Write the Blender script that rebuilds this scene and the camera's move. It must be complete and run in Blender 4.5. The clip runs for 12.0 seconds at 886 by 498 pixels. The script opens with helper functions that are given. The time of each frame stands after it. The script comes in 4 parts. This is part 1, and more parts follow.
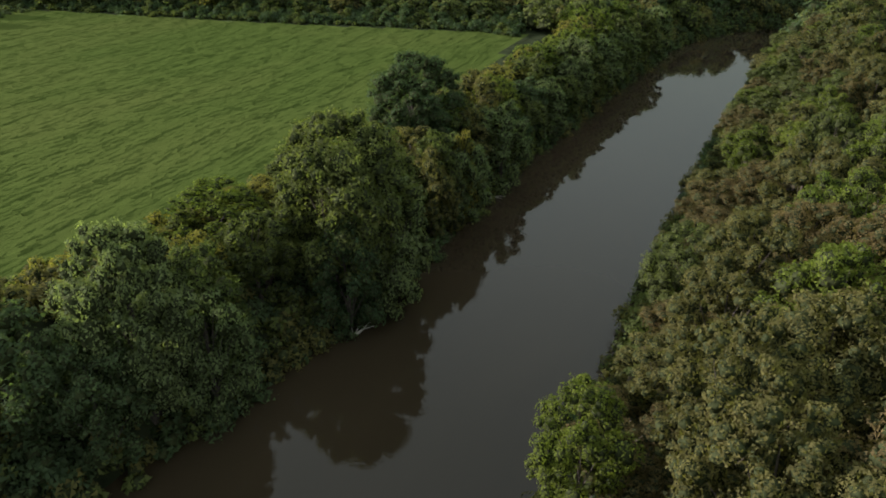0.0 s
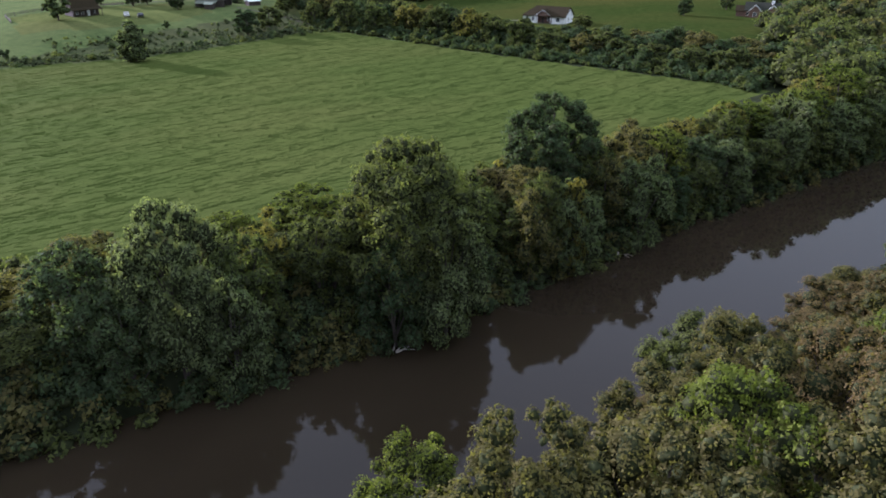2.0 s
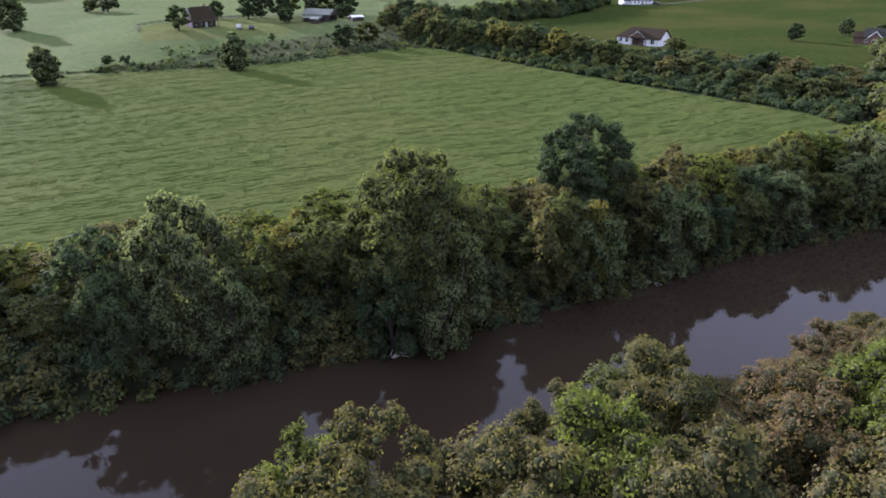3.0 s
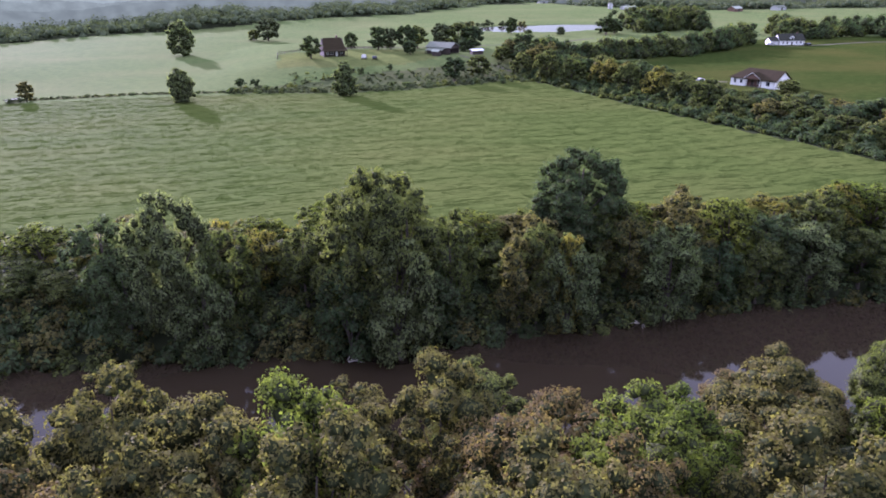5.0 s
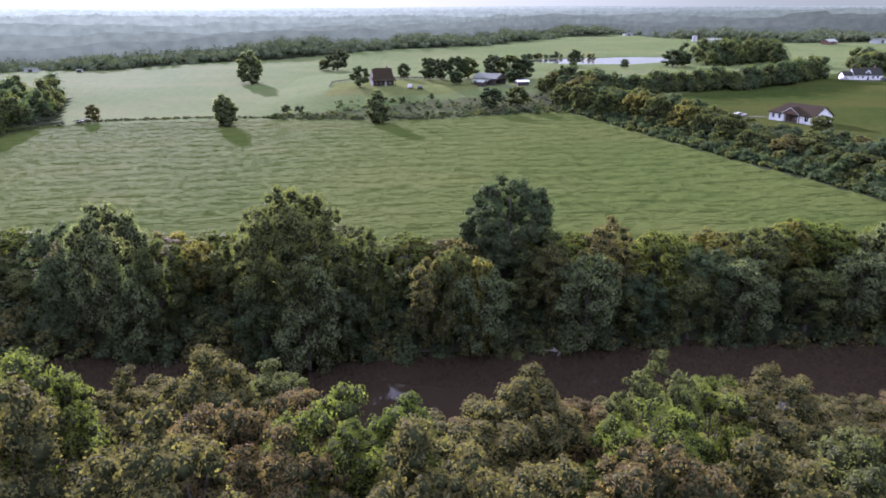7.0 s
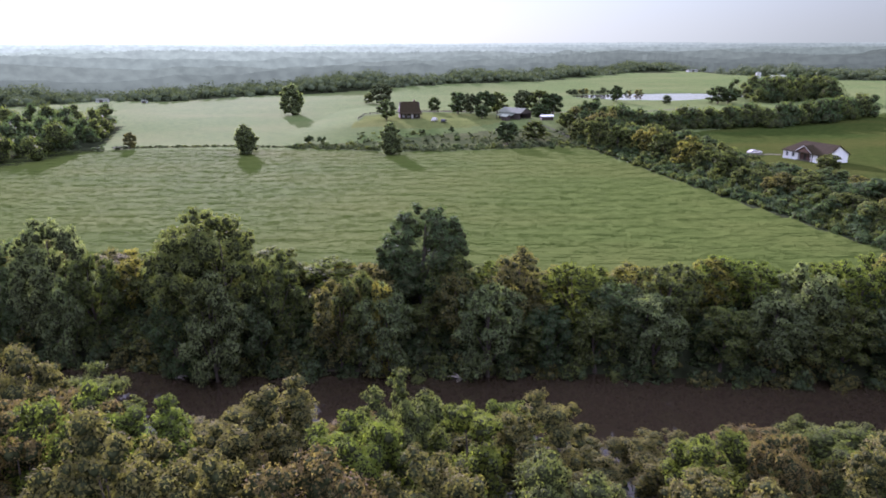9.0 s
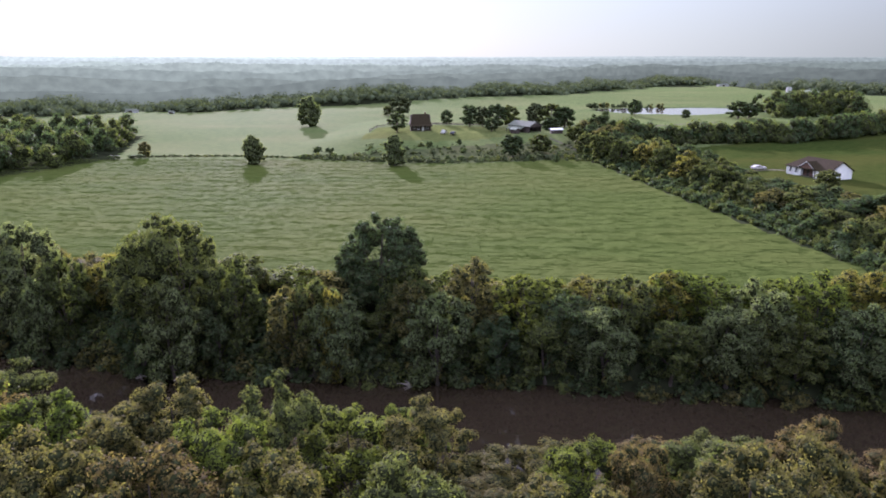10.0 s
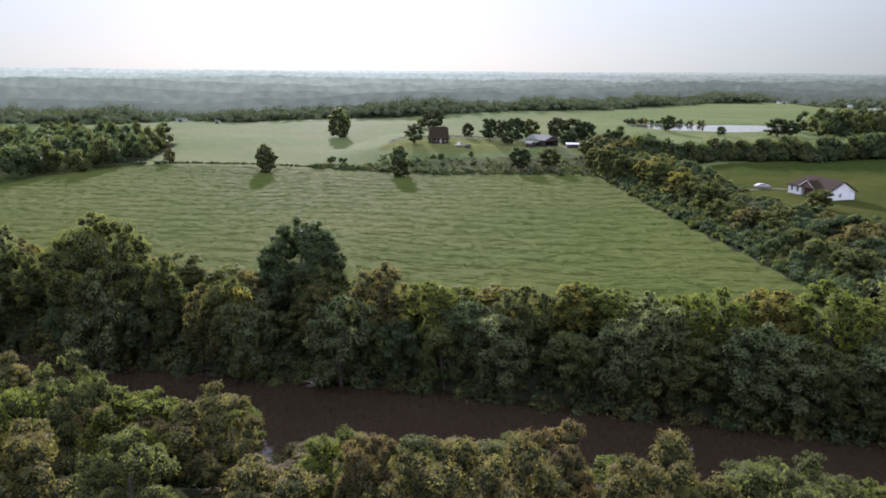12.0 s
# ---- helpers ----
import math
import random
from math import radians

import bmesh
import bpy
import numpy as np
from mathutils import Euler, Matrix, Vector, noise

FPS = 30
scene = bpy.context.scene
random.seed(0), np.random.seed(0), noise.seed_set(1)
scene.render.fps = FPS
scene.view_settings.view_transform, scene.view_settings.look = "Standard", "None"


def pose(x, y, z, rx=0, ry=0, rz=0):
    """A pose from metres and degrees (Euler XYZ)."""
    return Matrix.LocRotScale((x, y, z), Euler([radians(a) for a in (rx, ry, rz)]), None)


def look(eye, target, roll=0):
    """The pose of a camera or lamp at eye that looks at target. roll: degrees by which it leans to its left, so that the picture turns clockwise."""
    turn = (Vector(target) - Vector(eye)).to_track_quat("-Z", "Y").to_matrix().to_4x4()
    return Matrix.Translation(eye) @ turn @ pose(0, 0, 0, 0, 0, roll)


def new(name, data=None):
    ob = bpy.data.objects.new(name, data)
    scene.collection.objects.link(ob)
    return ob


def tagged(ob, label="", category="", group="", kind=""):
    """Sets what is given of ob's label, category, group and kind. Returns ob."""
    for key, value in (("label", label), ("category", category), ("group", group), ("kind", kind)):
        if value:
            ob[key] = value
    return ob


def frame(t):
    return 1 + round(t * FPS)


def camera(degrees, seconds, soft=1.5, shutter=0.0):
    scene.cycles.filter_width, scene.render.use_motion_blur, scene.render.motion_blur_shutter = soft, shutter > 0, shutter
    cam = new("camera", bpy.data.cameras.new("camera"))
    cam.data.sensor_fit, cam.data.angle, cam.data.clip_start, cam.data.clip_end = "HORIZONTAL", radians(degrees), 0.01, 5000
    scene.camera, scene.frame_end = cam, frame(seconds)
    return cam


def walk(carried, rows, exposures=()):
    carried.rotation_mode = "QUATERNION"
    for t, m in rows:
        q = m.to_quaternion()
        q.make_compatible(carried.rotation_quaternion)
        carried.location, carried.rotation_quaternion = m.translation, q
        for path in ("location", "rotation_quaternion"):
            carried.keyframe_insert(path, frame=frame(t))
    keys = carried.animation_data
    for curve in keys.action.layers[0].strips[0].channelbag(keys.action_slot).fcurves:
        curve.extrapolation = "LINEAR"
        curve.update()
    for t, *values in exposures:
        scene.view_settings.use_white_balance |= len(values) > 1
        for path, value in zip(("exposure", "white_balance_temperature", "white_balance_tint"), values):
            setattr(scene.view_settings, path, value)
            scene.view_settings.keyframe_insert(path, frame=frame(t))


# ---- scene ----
cam = camera(65.8, 12.0, soft=1.8)
PATH = [
    (0, (3.018, -0.295, 36.916), (4.618, 0.422, 35.954), 0.3),
    (0.5, (6.315, -5.574, 37.021), (7.818, -4.648, 36.081), 0.3),
    (1, (9.926, -10.734, 37.078), (11.309, -9.619, 36.159), 0.2),
    (1.5, (13.937, -15.611, 37.118), (15.202, -14.35, 36.219), 0.1),
    (2, (18.229, -20.103, 37.083), (19.375, -18.717, 36.208), 0.0),
    (2.5, (22.881, -24.242, 36.997), (23.894, -22.742, 36.146), 0.1),
    (4.3, (40.242, -37.486, 37.215), (40.879, -35.756, 36.439), -0.1),
    (4.5, (42.218, -38.721, 37.253), (42.812, -36.972, 36.487), -0.0),
    (5, (47.417, -41.497, 37.417), (47.911, -39.709, 36.671), -0.0),
    (5.5, (52.817, -44.076, 37.585), (53.239, -42.262, 36.857), -0.1),
    (6, (58.422, -46.409, 37.734), (58.775, -44.572, 37.025), -0.1),
    (6.5, (64.15, -48.453, 37.775), (64.431, -46.596, 37.086), -0.1),
    (7, (69.926, -50.179, 37.774), (70.16, -48.308, 37.106), -0.2),
    (7.5, (75.774, -51.705, 37.813), (75.951, -49.821, 37.166), -0.2),
    (9.5, (98.998, -55.899, 37.76), (98.97, -53.978, 37.203), -0.1),
    (10, (104.954, -56.549, 37.806), (104.875, -54.625, 37.264), 0.0),
    (10.5, (110.879, -56.944, 37.722), (110.754, -55.019, 37.194), -0.0),
    (11, (116.775, -57.221, 37.604), (116.602, -55.297, 37.089), 0.0),
    (11.5, (122.594, -57.451, 37.545), (122.372, -55.529, 37.036), 0.2),
    (12, (128.491, -57.515, 37.517), (128.221, -55.599, 37.013), 0.4),
]
EXPOSURES = [(0, 0.86, 5650, 20), (2.5, 1.31, 5000, 48), (5, 1.79, 5000, 64), (8, 1.80, 5080, 62), (12, 1.48, 5250, 54)]
walk(cam, [(t, look(eye, target, roll)) for t, eye, target, roll in PATH], EXPOSURES)

# ---- world and sun ----
SUN_TO = Vector((-0.30, 0.954, 0.0)).normalized()      # horizontal direction towards the sun
SUN_UP = radians(15.5)
sun_dir = (SUN_TO * math.cos(SUN_UP) + Vector((0, 0, math.sin(SUN_UP)))).normalized()
world = bpy.data.worlds.new("world")
scene.world = world
world.use_nodes = True
wn = world.node_tree.nodes
sky = wn.new("ShaderNodeTexSky")
sky.sky_type, sky.sun_disc = "NISHITA", False
sky.sun_elevation = SUN_UP
sky.sun_rotation = math.atan2(SUN_TO.x, SUN_TO.y)
sky.air_density, sky.dust_density, sky.ozone_density = 1.0, 1.2, 2.0
veil = wn.new("ShaderNodeMix")                       # thin white morning haze over the whole sky
veil.data_type = "RGBA"
veil.inputs["Factor"].default_value = 0.975
rise, up, lift = wn.new("ShaderNodeTexCoord"), wn.new("ShaderNodeSeparateXYZ"), wn.new("ShaderNodeMapRange")
lift.interpolation_type = "SMOOTHSTEP"
lift.inputs["From Min"].default_value, lift.inputs["From Max"].default_value = -0.02, 0.60
haze = wn.new("ShaderNodeMix")                       # duller at the horizon than overhead, as under thin cloud
haze.data_type = "RGBA"
haze.inputs["B"].default_value = (3.9, 4.3, 3.5, 1)
toward, glow, bright = wn.new("ShaderNodeVectorMath"), wn.new("ShaderNodeMapRange"), wn.new("ShaderNodeMix")
toward.operation = "DOT_PRODUCT"                     # the veil shines brightest round the hidden sun
toward.inputs[1].default_value = sun_dir
glow.interpolation_type = "SMOOTHSTEP"
glow.inputs["From Min"].default_value, glow.inputs["From Max"].default_value = 0.55, 1.0
glow.inputs["To Min"].default_value, glow.inputs["To Max"].default_value = 0.62, 1.28
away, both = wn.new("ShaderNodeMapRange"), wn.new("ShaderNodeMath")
away.interpolation_type = "SMOOTHSTEP"               # and added brightness opposite the sun, to lift the trees' shaded sides
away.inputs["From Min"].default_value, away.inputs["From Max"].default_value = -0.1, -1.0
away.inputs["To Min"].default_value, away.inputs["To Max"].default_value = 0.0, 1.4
bright.data_type, bright.blend_type = "RGBA", "MULTIPLY"
bright.inputs["Factor"].default_value = 1.0
bright.inputs["A"].default_value = (1.38, 1.68, 1.04, 1)
world.node_tree.links.new(rise.outputs["Generated"], up.inputs[0])
world.node_tree.links.new(up.outputs["Z"], lift.inputs["Value"])
world.node_tree.links.new(lift.outputs["Result"], haze.inputs["Factor"])
world.node_tree.links.new(rise.outputs["Generated"], toward.inputs[0])
world.node_tree.links.new(toward.outputs["Value"], glow.inputs["Value"])
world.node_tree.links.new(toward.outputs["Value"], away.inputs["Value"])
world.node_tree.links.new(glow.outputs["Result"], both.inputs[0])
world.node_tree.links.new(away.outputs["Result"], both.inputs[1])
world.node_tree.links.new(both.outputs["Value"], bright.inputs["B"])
world.node_tree.links.new(bright.outputs["Result"], haze.inputs["A"])
world.node_tree.links.new(haze.outputs["Result"], veil.inputs["B"])
world.node_tree.links.new(sky.outputs[0], veil.inputs["A"])
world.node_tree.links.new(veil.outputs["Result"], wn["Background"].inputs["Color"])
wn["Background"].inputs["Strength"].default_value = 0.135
sun = new("sun", bpy.data.lights.new("sun", "SUN"))
sun.data.energy, sun.data.angle, sun.data.color = 5.0, radians(1.2), (1.0, 0.9, 0.74)
sun.matrix_world = look((0, 0, 200), Vector((0, 0, 200)) - sun_dir)


# ---- materials ----
def material(name, rough=0.8, spec=0.3):
    m = bpy.data.materials.new(name)
    m.use_nodes = True
    b = m.node_tree.nodes["Principled BSDF"]
    b.inputs["Roughness"].default_value = rough
    b.inputs["Specular IOR Level"].default_value = spec
    return m, m.node_tree.nodes, m.node_tree.links, b


def noise_node(n, l, scale, detail=4.0, coords="Object", stretch=None):
    tc = n.new("ShaderNodeTexCoord")
    src = tc.outputs[coords]
    if stretch:
        mp = n.new("ShaderNodeMapping")
        mp.inputs["Scale"].default_value = stretch
        l.new(src, mp.inputs["Vector"])
        src = mp.outputs["Vector"]
    t = n.new("ShaderNodeTexNoise")
    t.inputs["Scale"].default_value, t.inputs["Detail"].default_value = scale, detail
    l.new(src, t.inputs["Vector"])
    return t.outputs["Fac"]


def ramp(n, l, fac, stops):
    r = n.new("ShaderNodeValToRGB")
    e = r.color_ramp.elements
    while len(e) < len(stops):
        e.new(0.5)
    for el, (p, c) in zip(e, stops):
        el.position, el.color = p, (*c, 1)
    l.new(fac, r.inputs["Fac"])
    return r.outputs["Color"]


def mix(n, l, a, b, fac, kind="MIX"):
    m = n.new("ShaderNodeMix")
    m.data_type, m.blend_type = "RGBA", kind
    for sock, v in ((m.inputs["Factor"], fac), (m.inputs["A"], a), (m.inputs["B"], b)):
        if isinstance(v, (int, float)):
            sock.default_value = v
        elif isinstance(v, tuple):
            sock.default_value = (*v, 1)
        else:
            l.new(v, sock)
    return m.outputs["Result"]


def bump(n, l, height, b, strength=0.5, distance=0.1):
    k = n.new("ShaderNodeBump")
    k.inputs["Strength"].default_value, k.inputs["Distance"].default_value = strength, distance
    l.new(height, k.inputs["Height"])
    l.new(k.outputs["Normal"], b.inputs["Normal"])


def leaf_material(name, first, second, through_light=0.46, gloss=0.015):
    """Foliage: colour drifts from tree to tree, clump to clump and leaf to leaf."""
    m, n, l, b = material(name, 0.6, gloss)
    info, geo = n.new("ShaderNodeObjectInfo"), n.new("ShaderNodeNewGeometry")
    base = mix(n, l, first, second, info.outputs["Random"])
    clump = ramp(n, l, noise_node(n, l, 0.45, 2), [(0.3, (0.72, 0.72, 0.66)), (0.7, (1.2, 1.16, 1.0))])
    base = mix(n, l, base, clump, 1.0, "MULTIPLY")
    single = ramp(n, l, geo.outputs["Random Per Island"], [(0.0, (0.80, 0.81, 0.82)), (0.7, (1.0, 1.0, 1.0)), (1.0, (1.22, 1.20, 1.12))])
    base = mix(n, l, base, single, 1.0, "MULTIPLY")
    l.new(base, b.inputs["Base Color"])
    tr = n.new("ShaderNodeBsdfTranslucent")
    l.new(mix(n, l, base, (1.40, 1.58, 0.55), 1.0, "MULTIPLY"), tr.inputs["Color"])
    ms = n.new("ShaderNodeMixShader")
    ms.inputs["Fac"].default_value = through_light
    l.new(b.outputs[0], ms.inputs[1])
    l.new(tr.outputs[0], ms.inputs[2])
    l.new(ms.outputs[0], n["Material Output"].inputs["Surface"])
    return m


LEAF = {
    "green": leaf_material("leaf_green", (0.086, 0.108, 0.040), (0.122, 0.140, 0.054)),
    "dark": leaf_material("leaf_dark_green", (0.058, 0.090, 0.052), (0.086, 0.116, 0.064)),
    "olive": leaf_material("leaf_olive", (0.118, 0.111, 0.046), (0.142, 0.130, 0.056)),
    "brown": leaf_material("leaf_russet", (0.126, 0.100, 0.052), (0.146, 0.112, 0.058)),
    "lime": leaf_material("leaf_lime", (0.112, 0.150, 0.030), (0.134, 0.160, 0.034)),
    "yellow": leaf_material("leaf_yellow", (0.165, 0.160, 0.040), (0.190, 0.170, 0.044)),
    # a pale green lightened further, with light and haze put into the leaf
    "pale": leaf_material("leaf_haze_pale_green", (0.132, 0.166, 0.088), (0.158, 0.188, 0.100)),
    # greyed for farther trees: distance haze is put into the leaf colour
    "grey": leaf_material("leaf_haze_grey", (0.092, 0.116, 0.066), (0.108, 0.130, 0.076), 0.15, 0.0),
}


def bark_material():
    m, n, l, b = material("bark", 0.9, 0.15)
    f = noise_node(n, l, 3.0, 6, stretch=(4, 4, 0.6))
    l.new(ramp(n, l, f, [(0.3, (0.040, 0.031, 0.024)), (0.7, (0.12, 0.10, 0.08))]), b.inputs["Base Color"])
    bump(n, l, f, b, 0.7, 0.05)
    return m


def grass_material(name, low, high, accent, rows=0.0, spec=0.0):
    m, n, l, b = material(name, 0.9 if spec else 1.0, spec)
    big = noise_node(n, l, 0.03, 5, stretch=(0.6, 1, 1))
    mid = noise_node(n, l, 1.0, 5, stretch=(0.16, 0.62, 1) if rows else (0.4, 0.4, 1))
    fine = noise_node(n, l, 4.5, 4)
    c = ramp(n, l, mid, [(0.34, low), (0.64, high)])
    c = mix(n, l, c, accent, ramp(n, l, big, [(0.42, (0, 0, 0)), (0.72, (0.8, 0.8, 0.8))]))
    c = mix(n, l, c, ramp(n, l, fine, [(0.25, (0.68, 0.70, 0.66)), (0.75, (1.25, 1.25, 1.2))]), 1.0, "MULTIPLY")
    l.new(c, b.inputs["Base Color"])
    h = n.new("ShaderNodeMath")
    h.operation = "MULTIPLY_ADD"
    l.new(fine, h.inputs[0])
    h.inputs[1].default_value = 0.35
    l.new(mid, h.inputs[2])
    bump(n, l, h.outputs[0], b, 0.5 if rows else 0.6, 0.2 if rows else 0.35)
    return m


def plain(name, colour, rough=0.6, spec=0.3, metal=0.0, vary=0.15, scale=1.5):
    m, n, l, b = material(name, rough, spec)
    f = noise_node(n, l, scale, 5)
    lo, hi = tuple(c * (1 - vary) for c in colour), tuple(c * (1 + vary) for c in colour)
    l.new(ramp(n, l, f, [(0.3, lo), (0.7, hi)]), b.inputs["Base Color"])
    b.inputs["Metallic"].default_value = metal
    return m


def water_material(name, colour, rough, ripple):
    m, n, l, b = material(name, rough, 0.5)
    f = noise_node(n, l, 0.06, 4, stretch=(0.5, 1, 1))
    lo = tuple(c * 0.8 for c in colour)
    l.new(ramp(n, l, f, [(0.35, lo), (0.7, colour)]), b.inputs["Base Color"])
    b.inputs["IOR"].default_value = 1.333
    broad, small = noise_node(n, l, 0.9, 3, stretch=(0.6, 1, 1)), noise_node(n, l, 2.6, 2)
    patch = ramp(n, l, noise_node(n, l, 0.16, 3), [(0.64, (0, 0, 0)), (0.74, (1.0, 1.0, 1.0))])        # a breath of wind here and there
    h = n.new("ShaderNodeMath")
    h.operation = "MULTIPLY_ADD"
    l.new(small, h.inputs[0])
    l.new(patch, h.inputs[1])
    l.new(broad, h.inputs[2])
    bump(n, l, h.outputs[0], b, ripple, 0.02)
    return m


def siding_material():
    m, n, l, b = material("white_siding", 0.6, 0.3)
    w = n.new("ShaderNodeTexWave")
    w.bands_direction = "Z"
    w.inputs["Scale"].default_value = 2.2
    tc = n.new("ShaderNodeTexCoord")
    l.new(tc.outputs["Object"], w.inputs["Vector"])
    f = noise_node(n, l, 0.8, 4)
    l.new(ramp(n, l, f, [(0.3, (0.70, 0.71, 0.71)), (0.7, (0.82, 0.82, 0.80))]), b.inputs["Base Color"])
    bump(n, l, w.outputs["Fac"], b, 0.4, 0.02)
    return m


BARK = bark_material()
FIELD = grass_material("field_grass", (0.052, 0.072, 0.016), (0.069, 0.093, 0.021), (0.086, 0.099, 0.026), rows=1.0, spec=0.0035)
PASTURE = grass_material("pasture_grass", (0.074, 0.106, 0.037), (0.104, 0.136, 0.047), (0.122, 0.138, 0.056), spec=0.0015)
ROUGH = grass_material("rough_grass", (0.052, 0.066, 0.030), (0.088, 0.100, 0.046), (0.112, 0.108, 0.056))
LAWN = grass_material("lawn_grass", (0.025, 0.039, 0.009), (0.037, 0.053, 0.012), (0.060, 0.061, 0.016))
FLOOR = plain("woodland_floor", (0.030, 0.036, 0.018), 0.95, 0.0, vary=0.5, scale=0.4)
MUD = plain("mud_bank", (0.050, 0.042, 0.028), 0.9, 0.2, vary=0.4, scale=0.8)
GRAVEL = plain("gravel_drive", (0.105, 0.10, 0.072), 0.95, 0.0, vary=0.3, scale=1.0)
RIVER = water_material("river_water", (0.032, 0.0235, 0.014), 0.03, 0.11)
POND = water_material("pond_water", (0.10, 0.10, 0.09), 0.05, 0.45)
SIDING = siding_material()
YARD = grass_material("farmyard_grass", (0.085, 0.104, 0.034), (0.112, 0.128, 0.042), (0.138, 0.134, 0.056))
SHINGLE = plain("dark_shingle", (0.034, 0.027, 0.015), 0.9, 0.04, vary=0.3, scale=3.0)
SHINGLE_GREY = plain("grey_shingle", (0.036, 0.038, 0.029), 0.9, 0.06, vary=0.3, scale=3.0)
TRIM = plain("white_trim", (0.78, 0.78, 0.76), 0.5, vary=0.05)
GLASS = plain("window_glass", (0.02, 0.024, 0.03), 0.08, 0.6, vary=0.1)
DARKWOOD = plain("dark_timber", (0.06, 0.048, 0.04), 0.85, 0.2, vary=0.35, scale=2.0)
METAL = plain("galvanised_roof", (0.29, 0.315, 0.25), 0.7, 0.15, metal=0.0, vary=0.12, scale=0.6)
WHITEPAINT = plain("white_car_paint", (0.42, 0.42, 0.40), 0.25, 0.5, vary=0.04)
DARKPAINT = plain("dark_car_paint", (0.03, 0.033, 0.038), 0.25, 0.5, vary=0.1)
RUBBER = plain("tyre_rubber", (0.02, 0.02, 0.02), 0.9, 0.2, vary=0.2)
BRICK = plain("brown_brick", (0.16, 0.10, 0.075), 0.85, 0.2, vary=0.3, scale=4.0)
# inner leaves and twigs, darkened so gaps in a crown read as shade
HEART = plain("inner_shade_and_twigs", (0.036, 0.042, 0.018), 1.0, 0.0, vary=0.5, scale=2.5)
# inner mass of the distant woods, paled in its colour for haze
CANOPY = plain("hazed_canopy", (0.080, 0.100, 0.056), 1.0, 0.0, vary=0.35, scale=0.12)
WEATHERED = plain("weathered_siding", (0.40, 0.41, 0.41), 0.8, 0.2, vary=0.15)
OLDROOF = plain("dull_metal_roof", (0.140, 0.155, 0.118), 0.85, 0.08, vary=0.15)
DEADWOOD = plain("bleached_wood", (0.36, 0.32, 0.27), 0.85, 0.2, vary=0.3, scale=2.0)


# ---- mesh helpers ----
def grid_mesh(name, verts, faces, mats=(), index=None):
    """A mesh from arrays of vertices and of three- or four-sided faces."""
    verts, faces = np.asarray(verts, np.float32), np.asarray(faces, np.int32)
    me = bpy.data.meshes.new(name)
    k = faces.shape[1]
    me.vertices.add(len(verts))
    me.vertices.foreach_set("co", verts.ravel())
    me.loops.add(faces.size)
    me.loops.foreach_set("vertex_index", faces.ravel())
    me.polygons.add(len(faces))
    me.polygons.foreach_set("loop_start", np.arange(len(faces), dtype=np.int32) * k)
    for m in mats:
        me.materials.append(m)
    if index is not None:
        me.polygons.foreach_set("material_index", np.asarray(index, np.int32))
    me.update(calc_edges=True)
    return me


def smooth(me):
    me.polygons.foreach_set("use_smooth", np.ones(len(me.polygons), bool))
    return me


def part(name, bm, mat, parent, label=""):
    """Links a bmesh as one mesh object under a thing or a part."""
    me = bpy.data.meshes.new(name)
    bm.to_mesh(me)
    bm.free()
    me.materials.append(mat)
    ob = new(name, me)
    ob.parent = parent
    return tagged(ob, label)


def box(bm, x0, y0, z0, x1, y1, z1, bevel=0.0):
    r = bmesh.ops.create_cube(bm, size=1.0)
    for v in r["verts"]:
        v.co = ((x0 + x1) / 2 + v.co.x * (x1 - x0), (y0 + y1) / 2 + v.co.y * (y1 - y0), (z0 + z1) / 2 + v.co.z * (z1 - z0))
    if bevel:
        edges = list({e for v in r["verts"] for e in v.link_edges})
        bmesh.ops.bevel(bm, geom=edges, offset=bevel, segments=1, affect="EDGES")


def boxes(*rows, bevel=0.0):
    bm = bmesh.new()
    for r in rows:
        box(bm, *r, bevel=bevel)
    return bm


def prism(profile, a, b, axis="x"):
    """A solid with that (u, z) outline, from a to b along the axis."""
    bm = bmesh.new()
    n = len(profile)
    lo = [bm.verts.new((a, u, z) if axis == "x" else (u, a, z)) for u, z in profile]
    hi = [bm.verts.new((b, u, z) if axis == "x" else (u, b, z)) for u, z in profile]
    bm.faces.new(lo)
    bm.faces.new(hi[::-1])
    for i in range(n):
        bm.faces.new((lo[i], hi[i], hi[(i + 1) % n], lo[(i + 1) % n]))
    bmesh.ops.recalc_face_normals(bm, faces=bm.faces)
    return bm


def step(t):
    t = np.clip(t, 0, 1)
    return t * t * (3 - 2 * t)


# ---- the lie of the land ----
FAR_X = np.array([-900, -300, -60, 29, 46, 58, 74, 98, 119, 149, 167, 189, 223, 250, 265, 285, 310, 335, 350])
FAR_Y = np.array([150, 95, 52, 40, 37.5, 34.8, 34.2, 33.4, 32, 29.6, 27.5, 25.5, 21, 9, -8, -40, -100, -200, -430])
NEAR_X = np.array([-900, -300, -60, 29, 60, 106, 145, 190, 215, 260, 300, 330, 345])
NEAR_Y = np.array([110, 60, 20, 8, 6, 4, 2.5, -3, -7, -30, -90, -200, -420])


def far_bank(x):
    return np.interp(x, FAR_X, FAR_Y)


def growth(x):
    """The line from which the strip of trees between the river and the hayfield is planted."""
    return np.interp(x, [-60, 29, 46, 58, 74, 106, 141, 209, 260], [52, 40, 38, 35, 32, 29, 24, 20, 8])


def near_bank(x):
    return np.interp(x, NEAR_X, NEAR_Y)


WATER_Z = -8.0
POND_AT, POND_Z = (243, 404), 3.4


